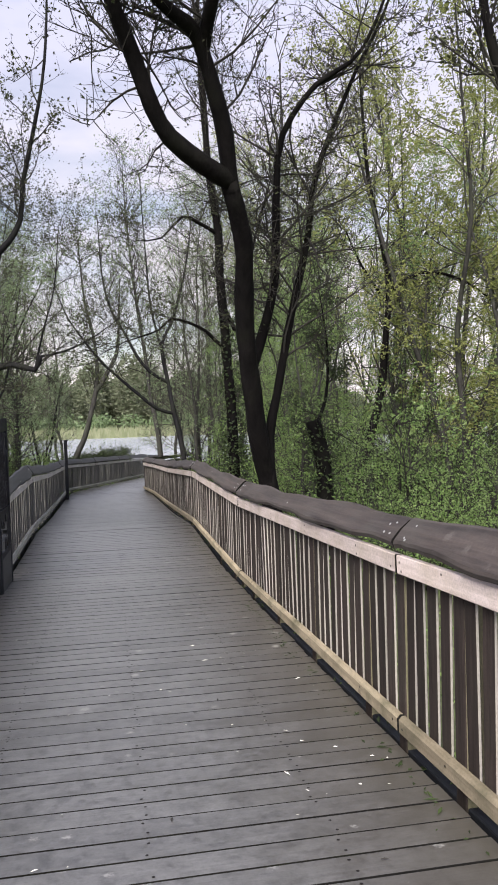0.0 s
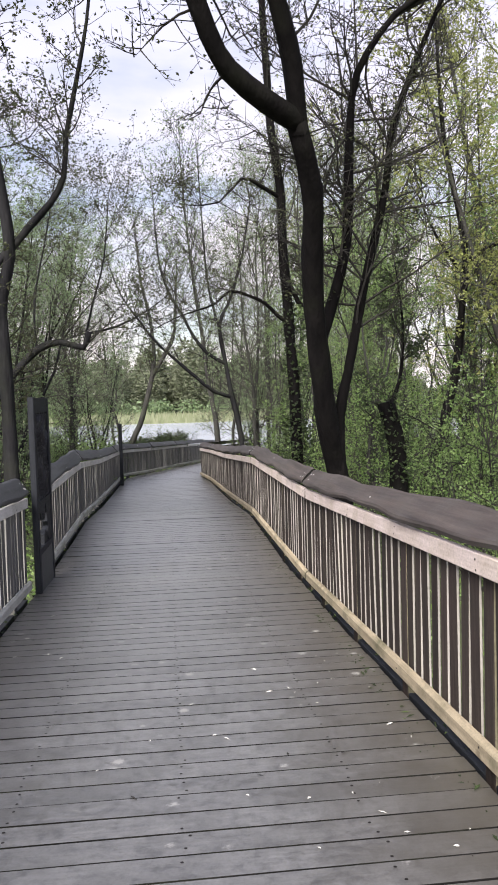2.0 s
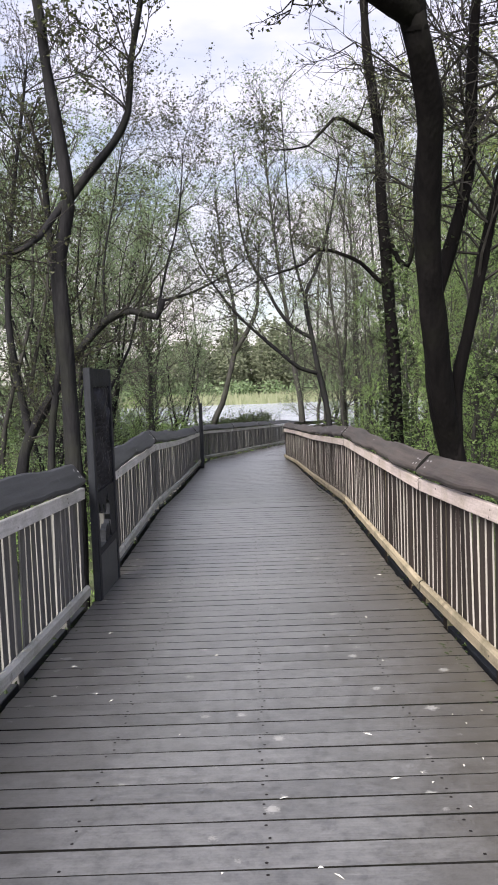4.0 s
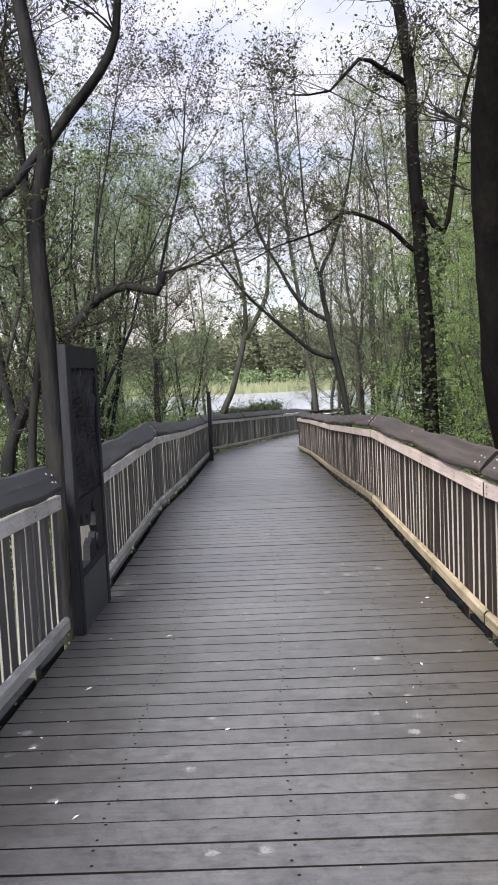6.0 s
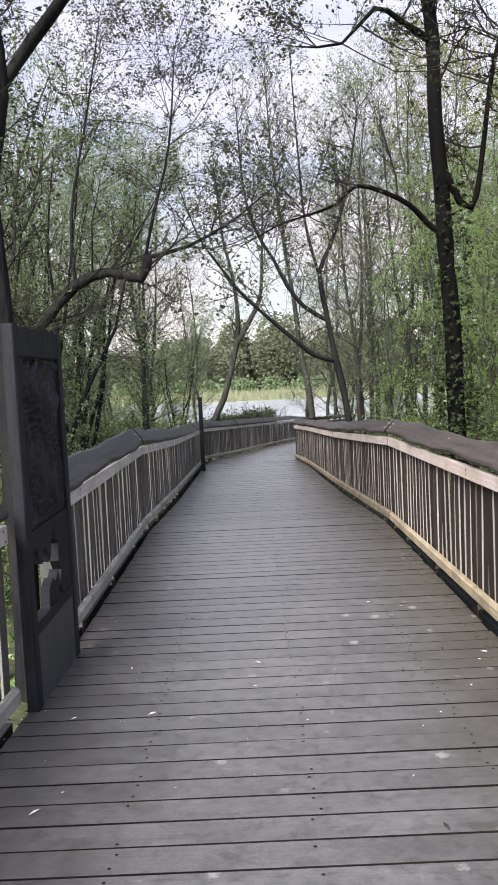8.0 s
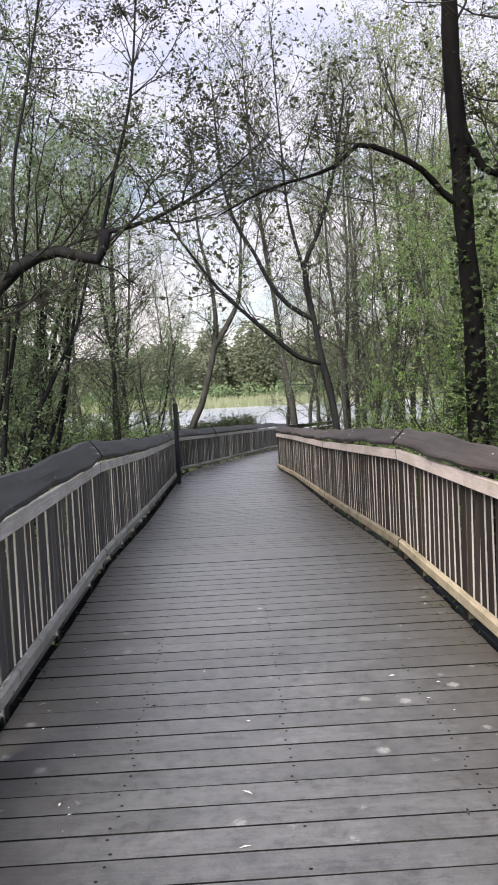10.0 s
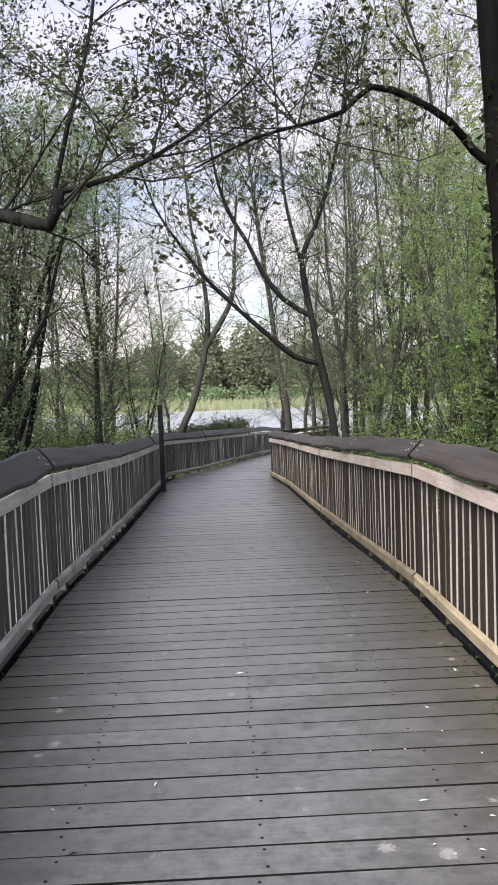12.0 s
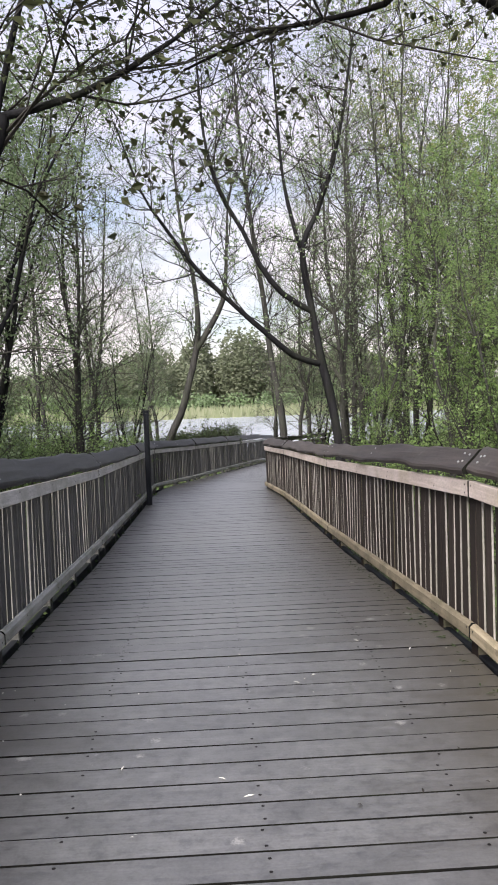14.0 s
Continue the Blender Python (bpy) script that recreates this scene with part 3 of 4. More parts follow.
# ---- trees ----
class Wood3D:
    """Collects tapered limbs, twigs and leaves of one plant."""

    def __init__(self, seed):
        self.r, self.fine = random.Random(seed), seed < 100
        self.limbs = []
        self.tv, self.tf = [], []
        self.lv, self.lf = [], []

    def tube(self, pts, radii, sides, twig=False):
        V, F = (self.tv, self.tf) if twig else self.limbs[-1]
        first = len(V)
        ref = Vector((0.31, 0.9, 0.2))
        for i, p in enumerate(pts):
            t = (pts[min(i + 1, len(pts) - 1)] - pts[max(i - 1, 0)]).normalized()
            a = t.cross(ref)
            if a.length < 0.05:
                a = t.cross(Vector((1, 0, 0)))
            a.normalize()
            b = t.cross(a)
            for k in range(sides):
                w = 6.28319 * k / sides
                rr = radii[i] * (1 + (0.10 * math.sin(3 * w + i * 0.9) if sides > 6 else 0))
                V.append(tuple(p + (a * math.cos(w) + b * math.sin(w)) * rr))
        for i in range(len(pts) - 1):
            s = first + i * sides
            F.extend((s + k, s + (k + 1) % sides, s + sides + (k + 1) % sides, s + sides + k) for k in range(sides))
        s = first + (len(pts) - 1) * sides
        F.append(tuple(s + k for k in range(sides)))

    def limb(self, pts, r0, r1, sides=9, step=0.22, knots=0.04, joined=False):
        """A smooth limb through the given points; returns its finer points and radii."""
        P = [Vector(p) for p in pts]
        fine = []
        for i in range(len(P) - 1):
            p0, p1, p2, p3 = P[max(0, i - 1)], P[i], P[i + 1], P[min(len(P) - 1, i + 2)]
            n = max(2, int((p2 - p1).length / step))
            for k in range(n):
                t = k / n
                fine.append(0.5 * (2 * p1 + (p2 - p0) * t + (2 * p0 - 5 * p1 + 4 * p2 - p3) * t * t + (3 * p1 - p0 - 3 * p2 + p3) * t ** 3))
        fine.append(P[-1])
        n = len(fine)
        if not self.limbs or not joined:
            self.limbs.append(([], []))
        radii = [(r0 + (r1 - r0) * i / (n - 1)) * (1 + self.r.gauss(0, knots)) for i in range(n)]
        self.tube(fine, radii, sides)
        return fine, radii

    def spike(self, pts, radii, sides):
        """A thin tapering twig that ends in a point."""
        V, F = self.tv, self.tf
        first = len(V)
        t = (pts[-1] - pts[0]).normalized()
        a = t.cross(Vector((0.31, 0.9, 0.2)))
        if a.length < 0.05:
            a = t.cross(Vector((1, 0, 0)))
        a.normalize()
        b = t.cross(a)
        ring = [(math.cos(6.28319 * k / sides), math.sin(6.28319 * k / sides)) for k in range(sides)]
        for p, rad in zip(pts[:-1], radii):
            V.extend(tuple(p + (a * c + b * d) * rad) for c, d in ring)
        V.append(tuple(pts[-1]))
        n = len(pts) - 1
        for i in range(n - 1):
            s0 = first + i * sides
            F.extend((s0 + k, s0 + (k + 1) % sides, s0 + sides + (k + 1) % sides, s0 + sides + k) for k in range(sides))
        s0 = first + (n - 1) * sides
        F.extend((s0 + k, s0 + (k + 1) % sides, first + n * sides) for k in range(sides))

    def grow(self, p, d, length, rad, level, leafy, size, droop=0.0, twigs=5):
        """A wandering branch with side twigs and leaves."""
        r = self.r
        n = (2 if self.fine else 1) if level == 0 else (3 if level == 1 else 4)
        pts, q, dd = [p], p, d.normalized()
        for i in range(n):
            dd = (dd + Vector((r.gauss(0, 0.2), r.gauss(0, 0.2), r.gauss(0.05 - droop, 0.17)))).normalized()
            q = q + dd * (length / n)
            pts.append(q)
        self.spike(pts, [rad * (1 - 0.7 * i / n) for i in range(n)], 4 if level > 1 else 3)
        if level:
            for i in range(twigs + (2 if level > 1 else 0)):
                f = r.uniform(0.2, 1.0)
                k = min(n - 1, int(f * n))
                o = pts[k].lerp(pts[k + 1], f * n - k)
                side = Vector((r.gauss(0, 1), r.gauss(0, 1), r.gauss(0.2, 0.8)))
                self.grow(o, dd * 0.7 + side.normalized() * 0.8, length * r.uniform(0.35, 0.6), rad * 0.5, level - 1, leafy, size, droop, twigs)
        if level < 2:
            for i in range(int(leafy) + (r.random() < leafy % 1)):
                o = pts[0].lerp(pts[-1], r.uniform(0.3, 1.0))
                self.leaf(o + Vector((r.gauss(0, 0.5), r.gauss(0, 0.5), r.gauss(0, 0.5))) * size, size * r.uniform(0.6, 1.3))

    def leaf(self, c, s):
        r = self.r
        a = Vector((r.gauss(0, 1), r.gauss(0, 1), r.gauss(0, 0.6))).normalized()
        b = a.cross(Vector((r.gauss(0, 1), r.gauss(0, 1), r.gauss(0, 1)))).normalized()
        n = a.cross(b) * (0.25 * s)
        k = len(self.lv)
        self.lv.extend((tuple(c), tuple(c + a * 0.5 * s + b * 0.3 * s + n), tuple(c + a * s), tuple(c + a * 0.5 * s - b * 0.3 * s + n)))
        self.lf.append((k, k + 1, k + 2))
        self.lf.append((k, k + 2, k + 3))

    def dress(self, fine, radii, per_metre, length, leafy, size, start=0.15, level=2, droop=0.0, lift=0.35, twigs=5, tips=4):
        """Side branches along a limb."""
        r = self.r
        n = len(fine)
        total = sum((b - a).length for a, b in zip(fine, fine[1:]))
        for i in range(int(total * per_metre)):
            k = r.randrange(int(start * n), n)
            t = (fine[min(k + 1, n - 1)] - fine[max(k - 1, 0)]).normalized()
            side = Vector((r.gauss(0, 1), r.gauss(0, 1), r.gauss(lift, 0.6))).normalized()
            self.grow(fine[k], side + t * 0.5, length * r.uniform(0.5, 1.2), min(radii[k] * 0.5, 0.009 * length + 0.003), level, leafy, size, droop, twigs)
        t = (fine[-1] - fine[-3]).normalized()
        for i in range(tips):
            side = Vector((r.gauss(0, 1), r.gauss(0, 1), r.gauss(0.2, 0.6))).normalized()
            self.grow(fine[-1 - i], t + side * 0.5, length * r.uniform(0.6, 1.0), max(0.004, radii[-1] * 0.7), level, leafy, size, droop, twigs)

    def build(self, name, label, category, group, bark_mat, leaf_mat, at=(0, 0, 0), twig_mat=None):
        base = thing(name, label, category, group, at=at)
        inv = Vector(at)
        woody = [("trunk" if i == 0 else "limb", V, F, bark_mat, True) for i, (V, F) in enumerate(self.limbs)]
        for part_name, V, F, m, sm in woody + [("branchwork", self.tv, self.tf, twig_mat or TWIG, False), ("foliage", self.lv, self.lf, leaf_mat, False)]:
            if F:
                W = [(x - inv.x, y - inv.y, z - inv.z) for x, y, z in V]
                piece(part_name, mesh_of(part_name, W, F, m, smooth=sm), base)
        return base


# the big dark tree that leans over the walk
t = Wood3D(1)
main, mr = t.limb([(2.22, 10.3, -0.9), (2.10, 10.05, 0.3), (2.06, 10.0, 0.71), (1.86, 9.66, 1.44), (1.71, 9.32, 2.28), (1.62, 8.98, 3.05), (1.56, 8.64, 3.63), (1.37, 8.3, 4.15)], 0.145, 0.096, 12)
for pts, r0, r1 in (([(1.37, 8.3, 4.15), (1.08, 8.14, 4.27), (0.72, 7.99, 4.47), (0.54, 7.83, 4.71), (0.39, 7.67, 5.07), (0.26, 7.51, 5.31), (0.16, 7.36, 5.49), (0.05, 7.2, 5.99), (-0.3, 6.8, 7.2)], 0.105, 0.045),
                    ([(1.40, 8.35, 4.05), (1.32, 8.12, 4.56), (1.19, 7.93, 4.89), (1.03, 7.75, 5.31), (0.88, 7.57, 5.43), (0.6, 7.38, 5.53), (0.39, 7.2, 5.82), (-0.2, 6.9, 6.8)], 0.096, 0.035),
                    ([(1.06, 7.8, 5.28), (1.09, 7.6, 5.46), (1.11, 7.4, 5.57), (1.23, 7.2, 5.98), (1.5, 7.0, 7.2)], 0.08, 0.03),
                    ([(2.10, 9.95, 0.6), (2.05, 9.8, 1.35), (2.14, 9.72, 1.86), (2.34, 9.63, 2.86), (2.56, 9.55, 3.84), (2.67, 9.47, 4.6), (3.11, 9.38, 5.69), (3.55, 9.3, 6.57), (4.0, 9.2, 7.8)], 0.07, 0.006),
                    ([(1.74, 9.4, 2.1), (1.84, 9.6, 2.29), (2.1, 9.5, 3.27), (2.14, 9.4, 4.42), (2.21, 9.3, 5.01), (2.62, 9.2, 5.59), (3.03, 9.1, 5.84), (3.32, 9.0, 6.27), (3.7, 8.8, 7.4)], 0.075, 0.006)):
    fine, rr = t.limb(pts, r0, r1, 9)
    t.dress(fine, rr, 6.0, 1.35, 1.3, 0.04, 0.2, twigs=5)
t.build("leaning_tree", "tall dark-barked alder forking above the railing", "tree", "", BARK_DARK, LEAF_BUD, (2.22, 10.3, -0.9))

# the straight ivy-footed tree with a bough across the walk
t = Wood3D(2)
fine, rr = t.limb([(2.16, 13.2, -1.1), (2.13, 13.2, 0.69), (2.1, 13.2, 1.55), (2.05, 13.2, 2.67), (1.98, 13.2, 3.77), (1.96, 13.2, 4.71), (1.85, 13.2, 5.64), (1.8, 13.2, 6.3), (1.7, 13.1, 8.5)], 0.108, 0.045, 10)
t.dress(fine, rr, 2.0, 1.1, 1.5, 0.05, 0.5)
for pts, r0, r1 in (([(1.98, 13.2, 2.80), (1.86, 13.2, 2.89), (1.66, 13.1, 3.06), (1.38, 13.0, 3.18), (1.08, 12.9, 3.23), (0.87, 12.8, 3.04), (0.56, 12.7, 2.92), (0.27, 12.6, 2.82), (-0.1, 12.5, 2.62)], 0.036, 0.005),
                    ([(1.97, 13.2, 4.70), (1.6, 13.0, 4.85), (1.31, 12.8, 4.89), (0.95, 12.6, 4.49), (0.5, 12.4, 4.4)], 0.04, 0.006),
                    ([(1.97, 13.2, 3.6), (2.3, 13.1, 3.0), (2.5, 12.9, 4.4), (2.8, 12.7, 5.5)], 0.04, 0.012)):
    fine, rr = t.limb(pts, r0, r1, 7)
    t.dress(fine, rr, 4.5, 1.1, 1.8, 0.045, 0.3, twigs=5)
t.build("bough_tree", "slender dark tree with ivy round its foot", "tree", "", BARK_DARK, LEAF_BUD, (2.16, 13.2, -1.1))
iv = Wood3D(3)
for i in range(1700):
    a, z = iv.r.uniform(0, 6.28), iv.r.uniform(-1.0, 1.25) if iv.r.random() < 0.75 else iv.r.uniform(1.0, 3.4)
    rad = 0.14 + 0.24 * max(0.0, min(1.0, 1.25 - z)) * iv.r.random() + iv.r.uniform(0, 0.06)
    iv.leaf(Vector((2.12 + rad * math.cos(a), 13.2 + rad * math.sin(a), z)), 0.07)
tagged(new("ivy", mesh_of("ivy", iv.lv, iv.lf, LEAF_DARK)), "dark glossy ivy climbing the slender tree", "ivy", kind="stuff")

# the tree behind the carved post
t = Wood3D(4)
fine, rr = t.limb([(-1.78, 10.45, -0.9), (-1.76, 10.4, 0.83), (-1.77, 10.36, 1.65), (-1.78, 10.32, 2.35), (-1.77, 10.29, 2.83), (-1.65, 10.25, 3.29), (-1.68, 10.21, 3.85), (-1.73, 10.18, 4.3), (-1.77, 10.14, 4.65), (-1.8, 10.1, 5.08), (-1.9, 9.9, 6.6), (-1.8, 9.7, 9.0)], 0.105, 0.012, 9)
t.dress(fine, rr, 2.0, 0.9, 2.2, 0.055, 0.5)
for pts, r0, r1 in (([(-1.66, 10.3, 3.35), (-1.4, 10.24, 3.64), (-1.16, 10.18, 3.88), (-0.99, 10.12, 4.15), (-0.94, 10.06, 4.57), (-0.86, 10.0, 4.89), (-0.6, 9.8, 6.0), (-0.5, 9.6, 7.6)], 0.046, 0.005),
                    ([(-1.70, 10.3, 3.35), (-1.85, 10.15, 3.09), (-2.01, 10.0, 2.88), (-2.6, 9.7, 2.6)], 0.04, 0.02),
                    ([(-2.15, 10.9, -0.9), (-2.12, 10.9, 0.8), (-2.01, 10.9, 1.61), (-1.97, 10.9, 2.1), (-2.0, 10.7, 4.0)], 0.05, 0.03)):
    fine, rr = t.limb(pts, r0, r1, 7)
    t.dress(fine, rr, 3.5, 0.8, 2.6, 0.045, 0.3, twigs=4)
t.build("post_tree", "knotty grey-brown tree beside the carved post", "tree", "", BARK_MID, LEAF_BUD, (-1.78, 10.45, -0.9))

# the crooked bough tree
t = Wood3D(5)
for pts, r0, r1 in (([(-3.25, 13.6, -1.0), (-3.23, 13.5, 0.33), (-3.0, 13.5, 1.0), (-2.56, 13.5, 1.65), (-2.28, 13.43, 2.05), (-1.89, 13.36, 2.43), (-1.52, 13.29, 2.55), (-1.16, 13.21, 2.45), (-1.06, 13.14, 2.68)], 0.10, 0.042),
                    ([(-1.07, 13.14, 2.66), (-0.65, 13.07, 2.74), (-0.15, 13.0, 2.98), (0.3, 12.9, 3.3)], 0.024, 0.005),
                    ([(-3.1, 13.5, 0.9), (-3.3, 13.5, 2.4), (-3.2, 13.6, 4.0), (-2.9, 13.7, 6.0)], 0.06, 0.015),
                    ([(-1.16, 13.21, 2.47), (-1.0, 13.2, 3.1), (-0.8, 13.2, 3.8), (-0.7, 13.3, 4.8)], 0.02, 0.006),
                    ([(-1.89, 13.36, 2.43), (-1.9, 13.4, 3.2), (-1.7, 13.5, 4.2), (-1.5, 13.5, 5.2)], 0.02, 0.006)):
    fine, rr = t.limb(pts, r0, r1, 7)
    t.dress(fine, rr, 5.0 if r0 > 0.09 else 8.0, 1.05, 3.2, 0.034, 0.35, twigs=5, tips=0 if r0 > 0.09 else 4)
t.build("crooked_tree", "crooked small tree with an arching mossy bough", "tree", "", BARK_MID, LEAF_BUD, (-3.25, 13.6, -1.0))

# the tree that leans across the end of the walk
t = Wood3D(6)
for pts, r0, r1 in (([(2.15, 22.0, -1.2), (2.09, 22.0, 0.27), (1.97, 22.0, 1.14), (1.84, 22.0, 1.66), (1.72, 22.0, 2.47), (1.56, 22.0, 3.6), (1.82, 22.0, 4.15), (2.23, 22.0, 5.43), (2.5, 22.0, 7.0)], 0.095, 0.015),
                    ([(1.84, 22.0, 1.66), (1.35, 21.83, 1.81), (0.88, 21.67, 2.19), (0.42, 21.5, 2.59), (-0.18, 21.33, 3.17), (-0.68, 21.17, 3.84), (-0.99, 21.0, 4.32), (-1.3, 20.8, 5.2)], 0.055, 0.010),
                    ([(1.70, 22.0, 2.55), (1.2, 21.9, 2.85), (0.83, 21.8, 3.31), (0.57, 21.7, 3.84), (0.22, 21.6, 4.45), (-0.01, 21.5, 5.31), (-0.1, 21.5, 7.0)], 0.052, 0.010),
                    ([(1.56, 22.0, 3.5), (1.3, 22.0, 4.6), (1.2, 22.0, 6.0), (1.1, 22.0, 8.2)], 0.036, 0.008)):
    fine, rr = t.limb(pts, r0, r1, 7)
    t.dress(fine, rr, 3.2, 1.2, 1.2, 0.06, 0.3, twigs=4)
t.build("inclined_tree", "many-limbed leaning tree beyond the railing", "tree", "", BARK_MID, LEAF_GREY, (2.15, 22.0, -1.2))

# two thin trees at the water's edge
t = Wood3D(7)
for pts, r0, r1 in (([(-1.6, 34.0, -1.5), (-1.46, 34.0, -0.18), (-1.07, 34.0, 0.63), (-0.76, 34.0, 1.62), (-0.48, 34.0, 2.7), (-0.4, 34.0, 3.77), (-0.52, 34.0, 5.21), (-0.83, 34.0, 6.64), (-1.0, 34, 9.0)], 0.15, 0.02),
                    ([(-0.48, 34.0, 2.7), (0.04, 34.0, 3.49), (0.44, 34.0, 4.29), (0.56, 34.0, 5.18), (0.7, 34, 7.5)], 0.11, 0.02)):
    fine, rr = t.limb(pts, r0, r1, 7, 0.4)
    t.dress(fine, rr, 2.6, 1.6, 1.2, 0.09, 0.35, twigs=4)
t.build("bank_tree", "leaning forked tree on the lake bank", "tree", "", BARK_GREY, LEAF_GREY, (-1.6, 34.0, -1.5))
t = Wood3D(8)
fine, rr = t.limb([(2.1, 32.0, -1.5), (2.09, 32.0, -0.54), (2.01, 32.0, 0.65), (1.76, 32.0, 2.34), (1.57, 32.0, 4.17), (1.31, 32.0, 6.15), (1.01, 32.0, 9.4), (0.92, 32.0, 11.64)], 0.115, 0.015, 7, 0.4)
t.dress(fine, rr, 4.0, 1.8, 0.8, 0.09, 0.3, twigs=5, lift=0.8)
t.build("birch_tree", "tall bare-topped birch beyond the bend", "tree", "", BARK_GREY, LEAF_GREY, (2.1, 32.0, -1.5))

# the slim tree and the broken stem in the thicket
t = Wood3D(9)
for pts, r0, r1 in (([(5.2, 16.5, -0.9), (5.31, 16.5, -0.44), (5.67, 16.5, 0.68), (6.03, 16.5, 2.06), (6.16, 16.5, 3.19), (6.26, 16.5, 4.45), (5.99, 16.5, 5.94), (5.82, 16.5, 6.92), (5.7, 16.5, 9)], 0.12, 0.025),
                    ([(6.2, 16.5, 4.2), (6.9, 16.2, 4.6), (7.8, 16.0, 4.4), (8.8, 15.8, 3.6)], 0.05, 0.012),
                    ([(6.2, 16.5, 4.0), (5.6, 16.4, 4.8), (5.2, 16.3, 5.6)], 0.04, 0.012)):
    fine, rr = t.limb(pts, r0, r1, 7)
    t.dress(fine, rr, 3.0, 1.4, 2.0, 0.08, 0.3, twigs=4)
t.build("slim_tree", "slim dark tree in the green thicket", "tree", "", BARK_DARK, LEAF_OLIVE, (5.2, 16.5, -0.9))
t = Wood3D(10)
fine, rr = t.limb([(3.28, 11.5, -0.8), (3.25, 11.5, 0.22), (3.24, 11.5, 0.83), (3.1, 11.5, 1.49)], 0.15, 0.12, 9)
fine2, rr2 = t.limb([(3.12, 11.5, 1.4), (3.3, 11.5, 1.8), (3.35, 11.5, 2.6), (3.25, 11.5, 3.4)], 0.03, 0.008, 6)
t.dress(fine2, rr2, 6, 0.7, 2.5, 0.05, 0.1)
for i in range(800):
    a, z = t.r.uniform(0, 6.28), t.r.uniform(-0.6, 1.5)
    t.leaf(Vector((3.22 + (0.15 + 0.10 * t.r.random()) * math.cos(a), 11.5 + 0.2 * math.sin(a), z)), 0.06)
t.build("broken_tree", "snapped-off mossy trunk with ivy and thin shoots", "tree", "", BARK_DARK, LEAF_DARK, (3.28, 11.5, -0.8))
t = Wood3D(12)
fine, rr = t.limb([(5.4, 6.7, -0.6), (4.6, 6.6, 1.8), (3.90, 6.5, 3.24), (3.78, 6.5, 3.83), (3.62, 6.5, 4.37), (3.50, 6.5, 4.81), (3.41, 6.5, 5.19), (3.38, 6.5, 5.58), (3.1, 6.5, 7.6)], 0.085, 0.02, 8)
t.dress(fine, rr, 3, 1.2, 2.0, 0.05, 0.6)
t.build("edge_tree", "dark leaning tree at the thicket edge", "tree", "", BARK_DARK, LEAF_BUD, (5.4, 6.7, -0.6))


# ---- woodland round about ----
def wood_tree(seed, height, stems, leafy, size, spread, bark_mat, leaf_mat, label, dense=1.0, twigs=4):
    t = Wood3D(seed)
    r = t.r
    for s in range(stems):
        a, out = r.uniform(0, 6.28), spread * r.uniform(0.3, 1.0)
        h = height * r.uniform(0.75, 1.0)
        pts = [Vector((0.12 * math.cos(a), 0.12 * math.sin(a), -0.4))]
        for k in range(1, 6):
            f = k / 5
            pts.append(Vector((out * f * math.cos(a) + r.gauss(0, 0.12), out * f * math.sin(a) + r.gauss(0, 0.12), h * f)))
        fine, rr = t.limb(pts, 0.0078 * height, 0.010, 6, 0.6, joined=True)
        t.dress(fine, rr, 3.0 * dense, 0.16 * height, leafy, size, 0.22, 2, 0.0, 0.6, twigs)
    return t.build("woodland_tree", label, "tree", "woodland trees", bark_mat, leaf_mat, twig_mat=TWIG_PALE)


def shrub(seed, height, width, leaves, size, leaf_mat, label):
    t = Wood3D(seed)
    r = t.r
    for s in range(14):
        a, out = r.uniform(0, 6.28), width * r.uniform(0.2, 0.6)
        p, d = Vector((0.2 * math.cos(a), 0.2 * math.sin(a), -0.2)), Vector((out * math.cos(a), out * math.sin(a), height * r.uniform(0.5, 1.0)))
        t.grow(p, d, d.length * 0.8, 0.014, 2, leaves, size, 0.02, 4)
    return t.build("shrub", label, "shrub", "undergrowth", TWIG, leaf_mat)


kinds = [wood_tree(101, 9.0, 5, 4.6, 0.060, 3.4, BARK_GREY, LEAF_GREY, "spreading grey-green willow in young leaf", 0.8, 3),
         wood_tree(102, 12.0, 2, 2.6, 0.055, 1.6, BARK_GREY, LEAF_GREY, "thin twiggy tree with opening buds", 1.3),
         wood_tree(103, 9.0, 4, 5.2, 0.060, 2.6, BARK_GREY, LEAF_FRESH, "bushy young tree in fresh green leaf", 0.8, 3),
         wood_tree(104, 10.5, 3, 7.5, 0.066, 2.6, BARK_GREY, LEAF_OLIVE, "tree with an olive-yellow spring crown", 0.9, 3),
         wood_tree(105, 7.5, 6, 4.0, 0.055, 3.0, BARK_MID, LEAF_GREY, "thicket of slanting dark stems with small leaves", 0.7)]
bushes = [shrub(201, 2.2, 1.5, 7.5, 0.038, LEAF_FRESH, "loose bush with bright spring leaves beside the boardwalk"),
          shrub(202, 1.6, 1.8, 7.0, 0.036, LEAF_FRESH, "low leafy bramble mound on the wet ground"),
          shrub(203, 1.3, 1.5, 3.0, 0.06, LEAF_DARK, "dark evergreen bush by the bend in the railing")]
rng = random.Random(77)


def plant(source, x, y, scale=1.0, first=set()):
    m = Matrix.Translation((x, y, ground_z(x, y))) @ Matrix.Rotation(rng.uniform(0, 6.28), 4, "Z")
    if source.name not in first:
        first.add(source.name)
        ob = source
        ob.matrix_basis = m
    else:
        ob = copy_thing(source, m)
    ob.scale = (scale, scale, scale * rng.uniform(0.92, 1.1))
    return ob


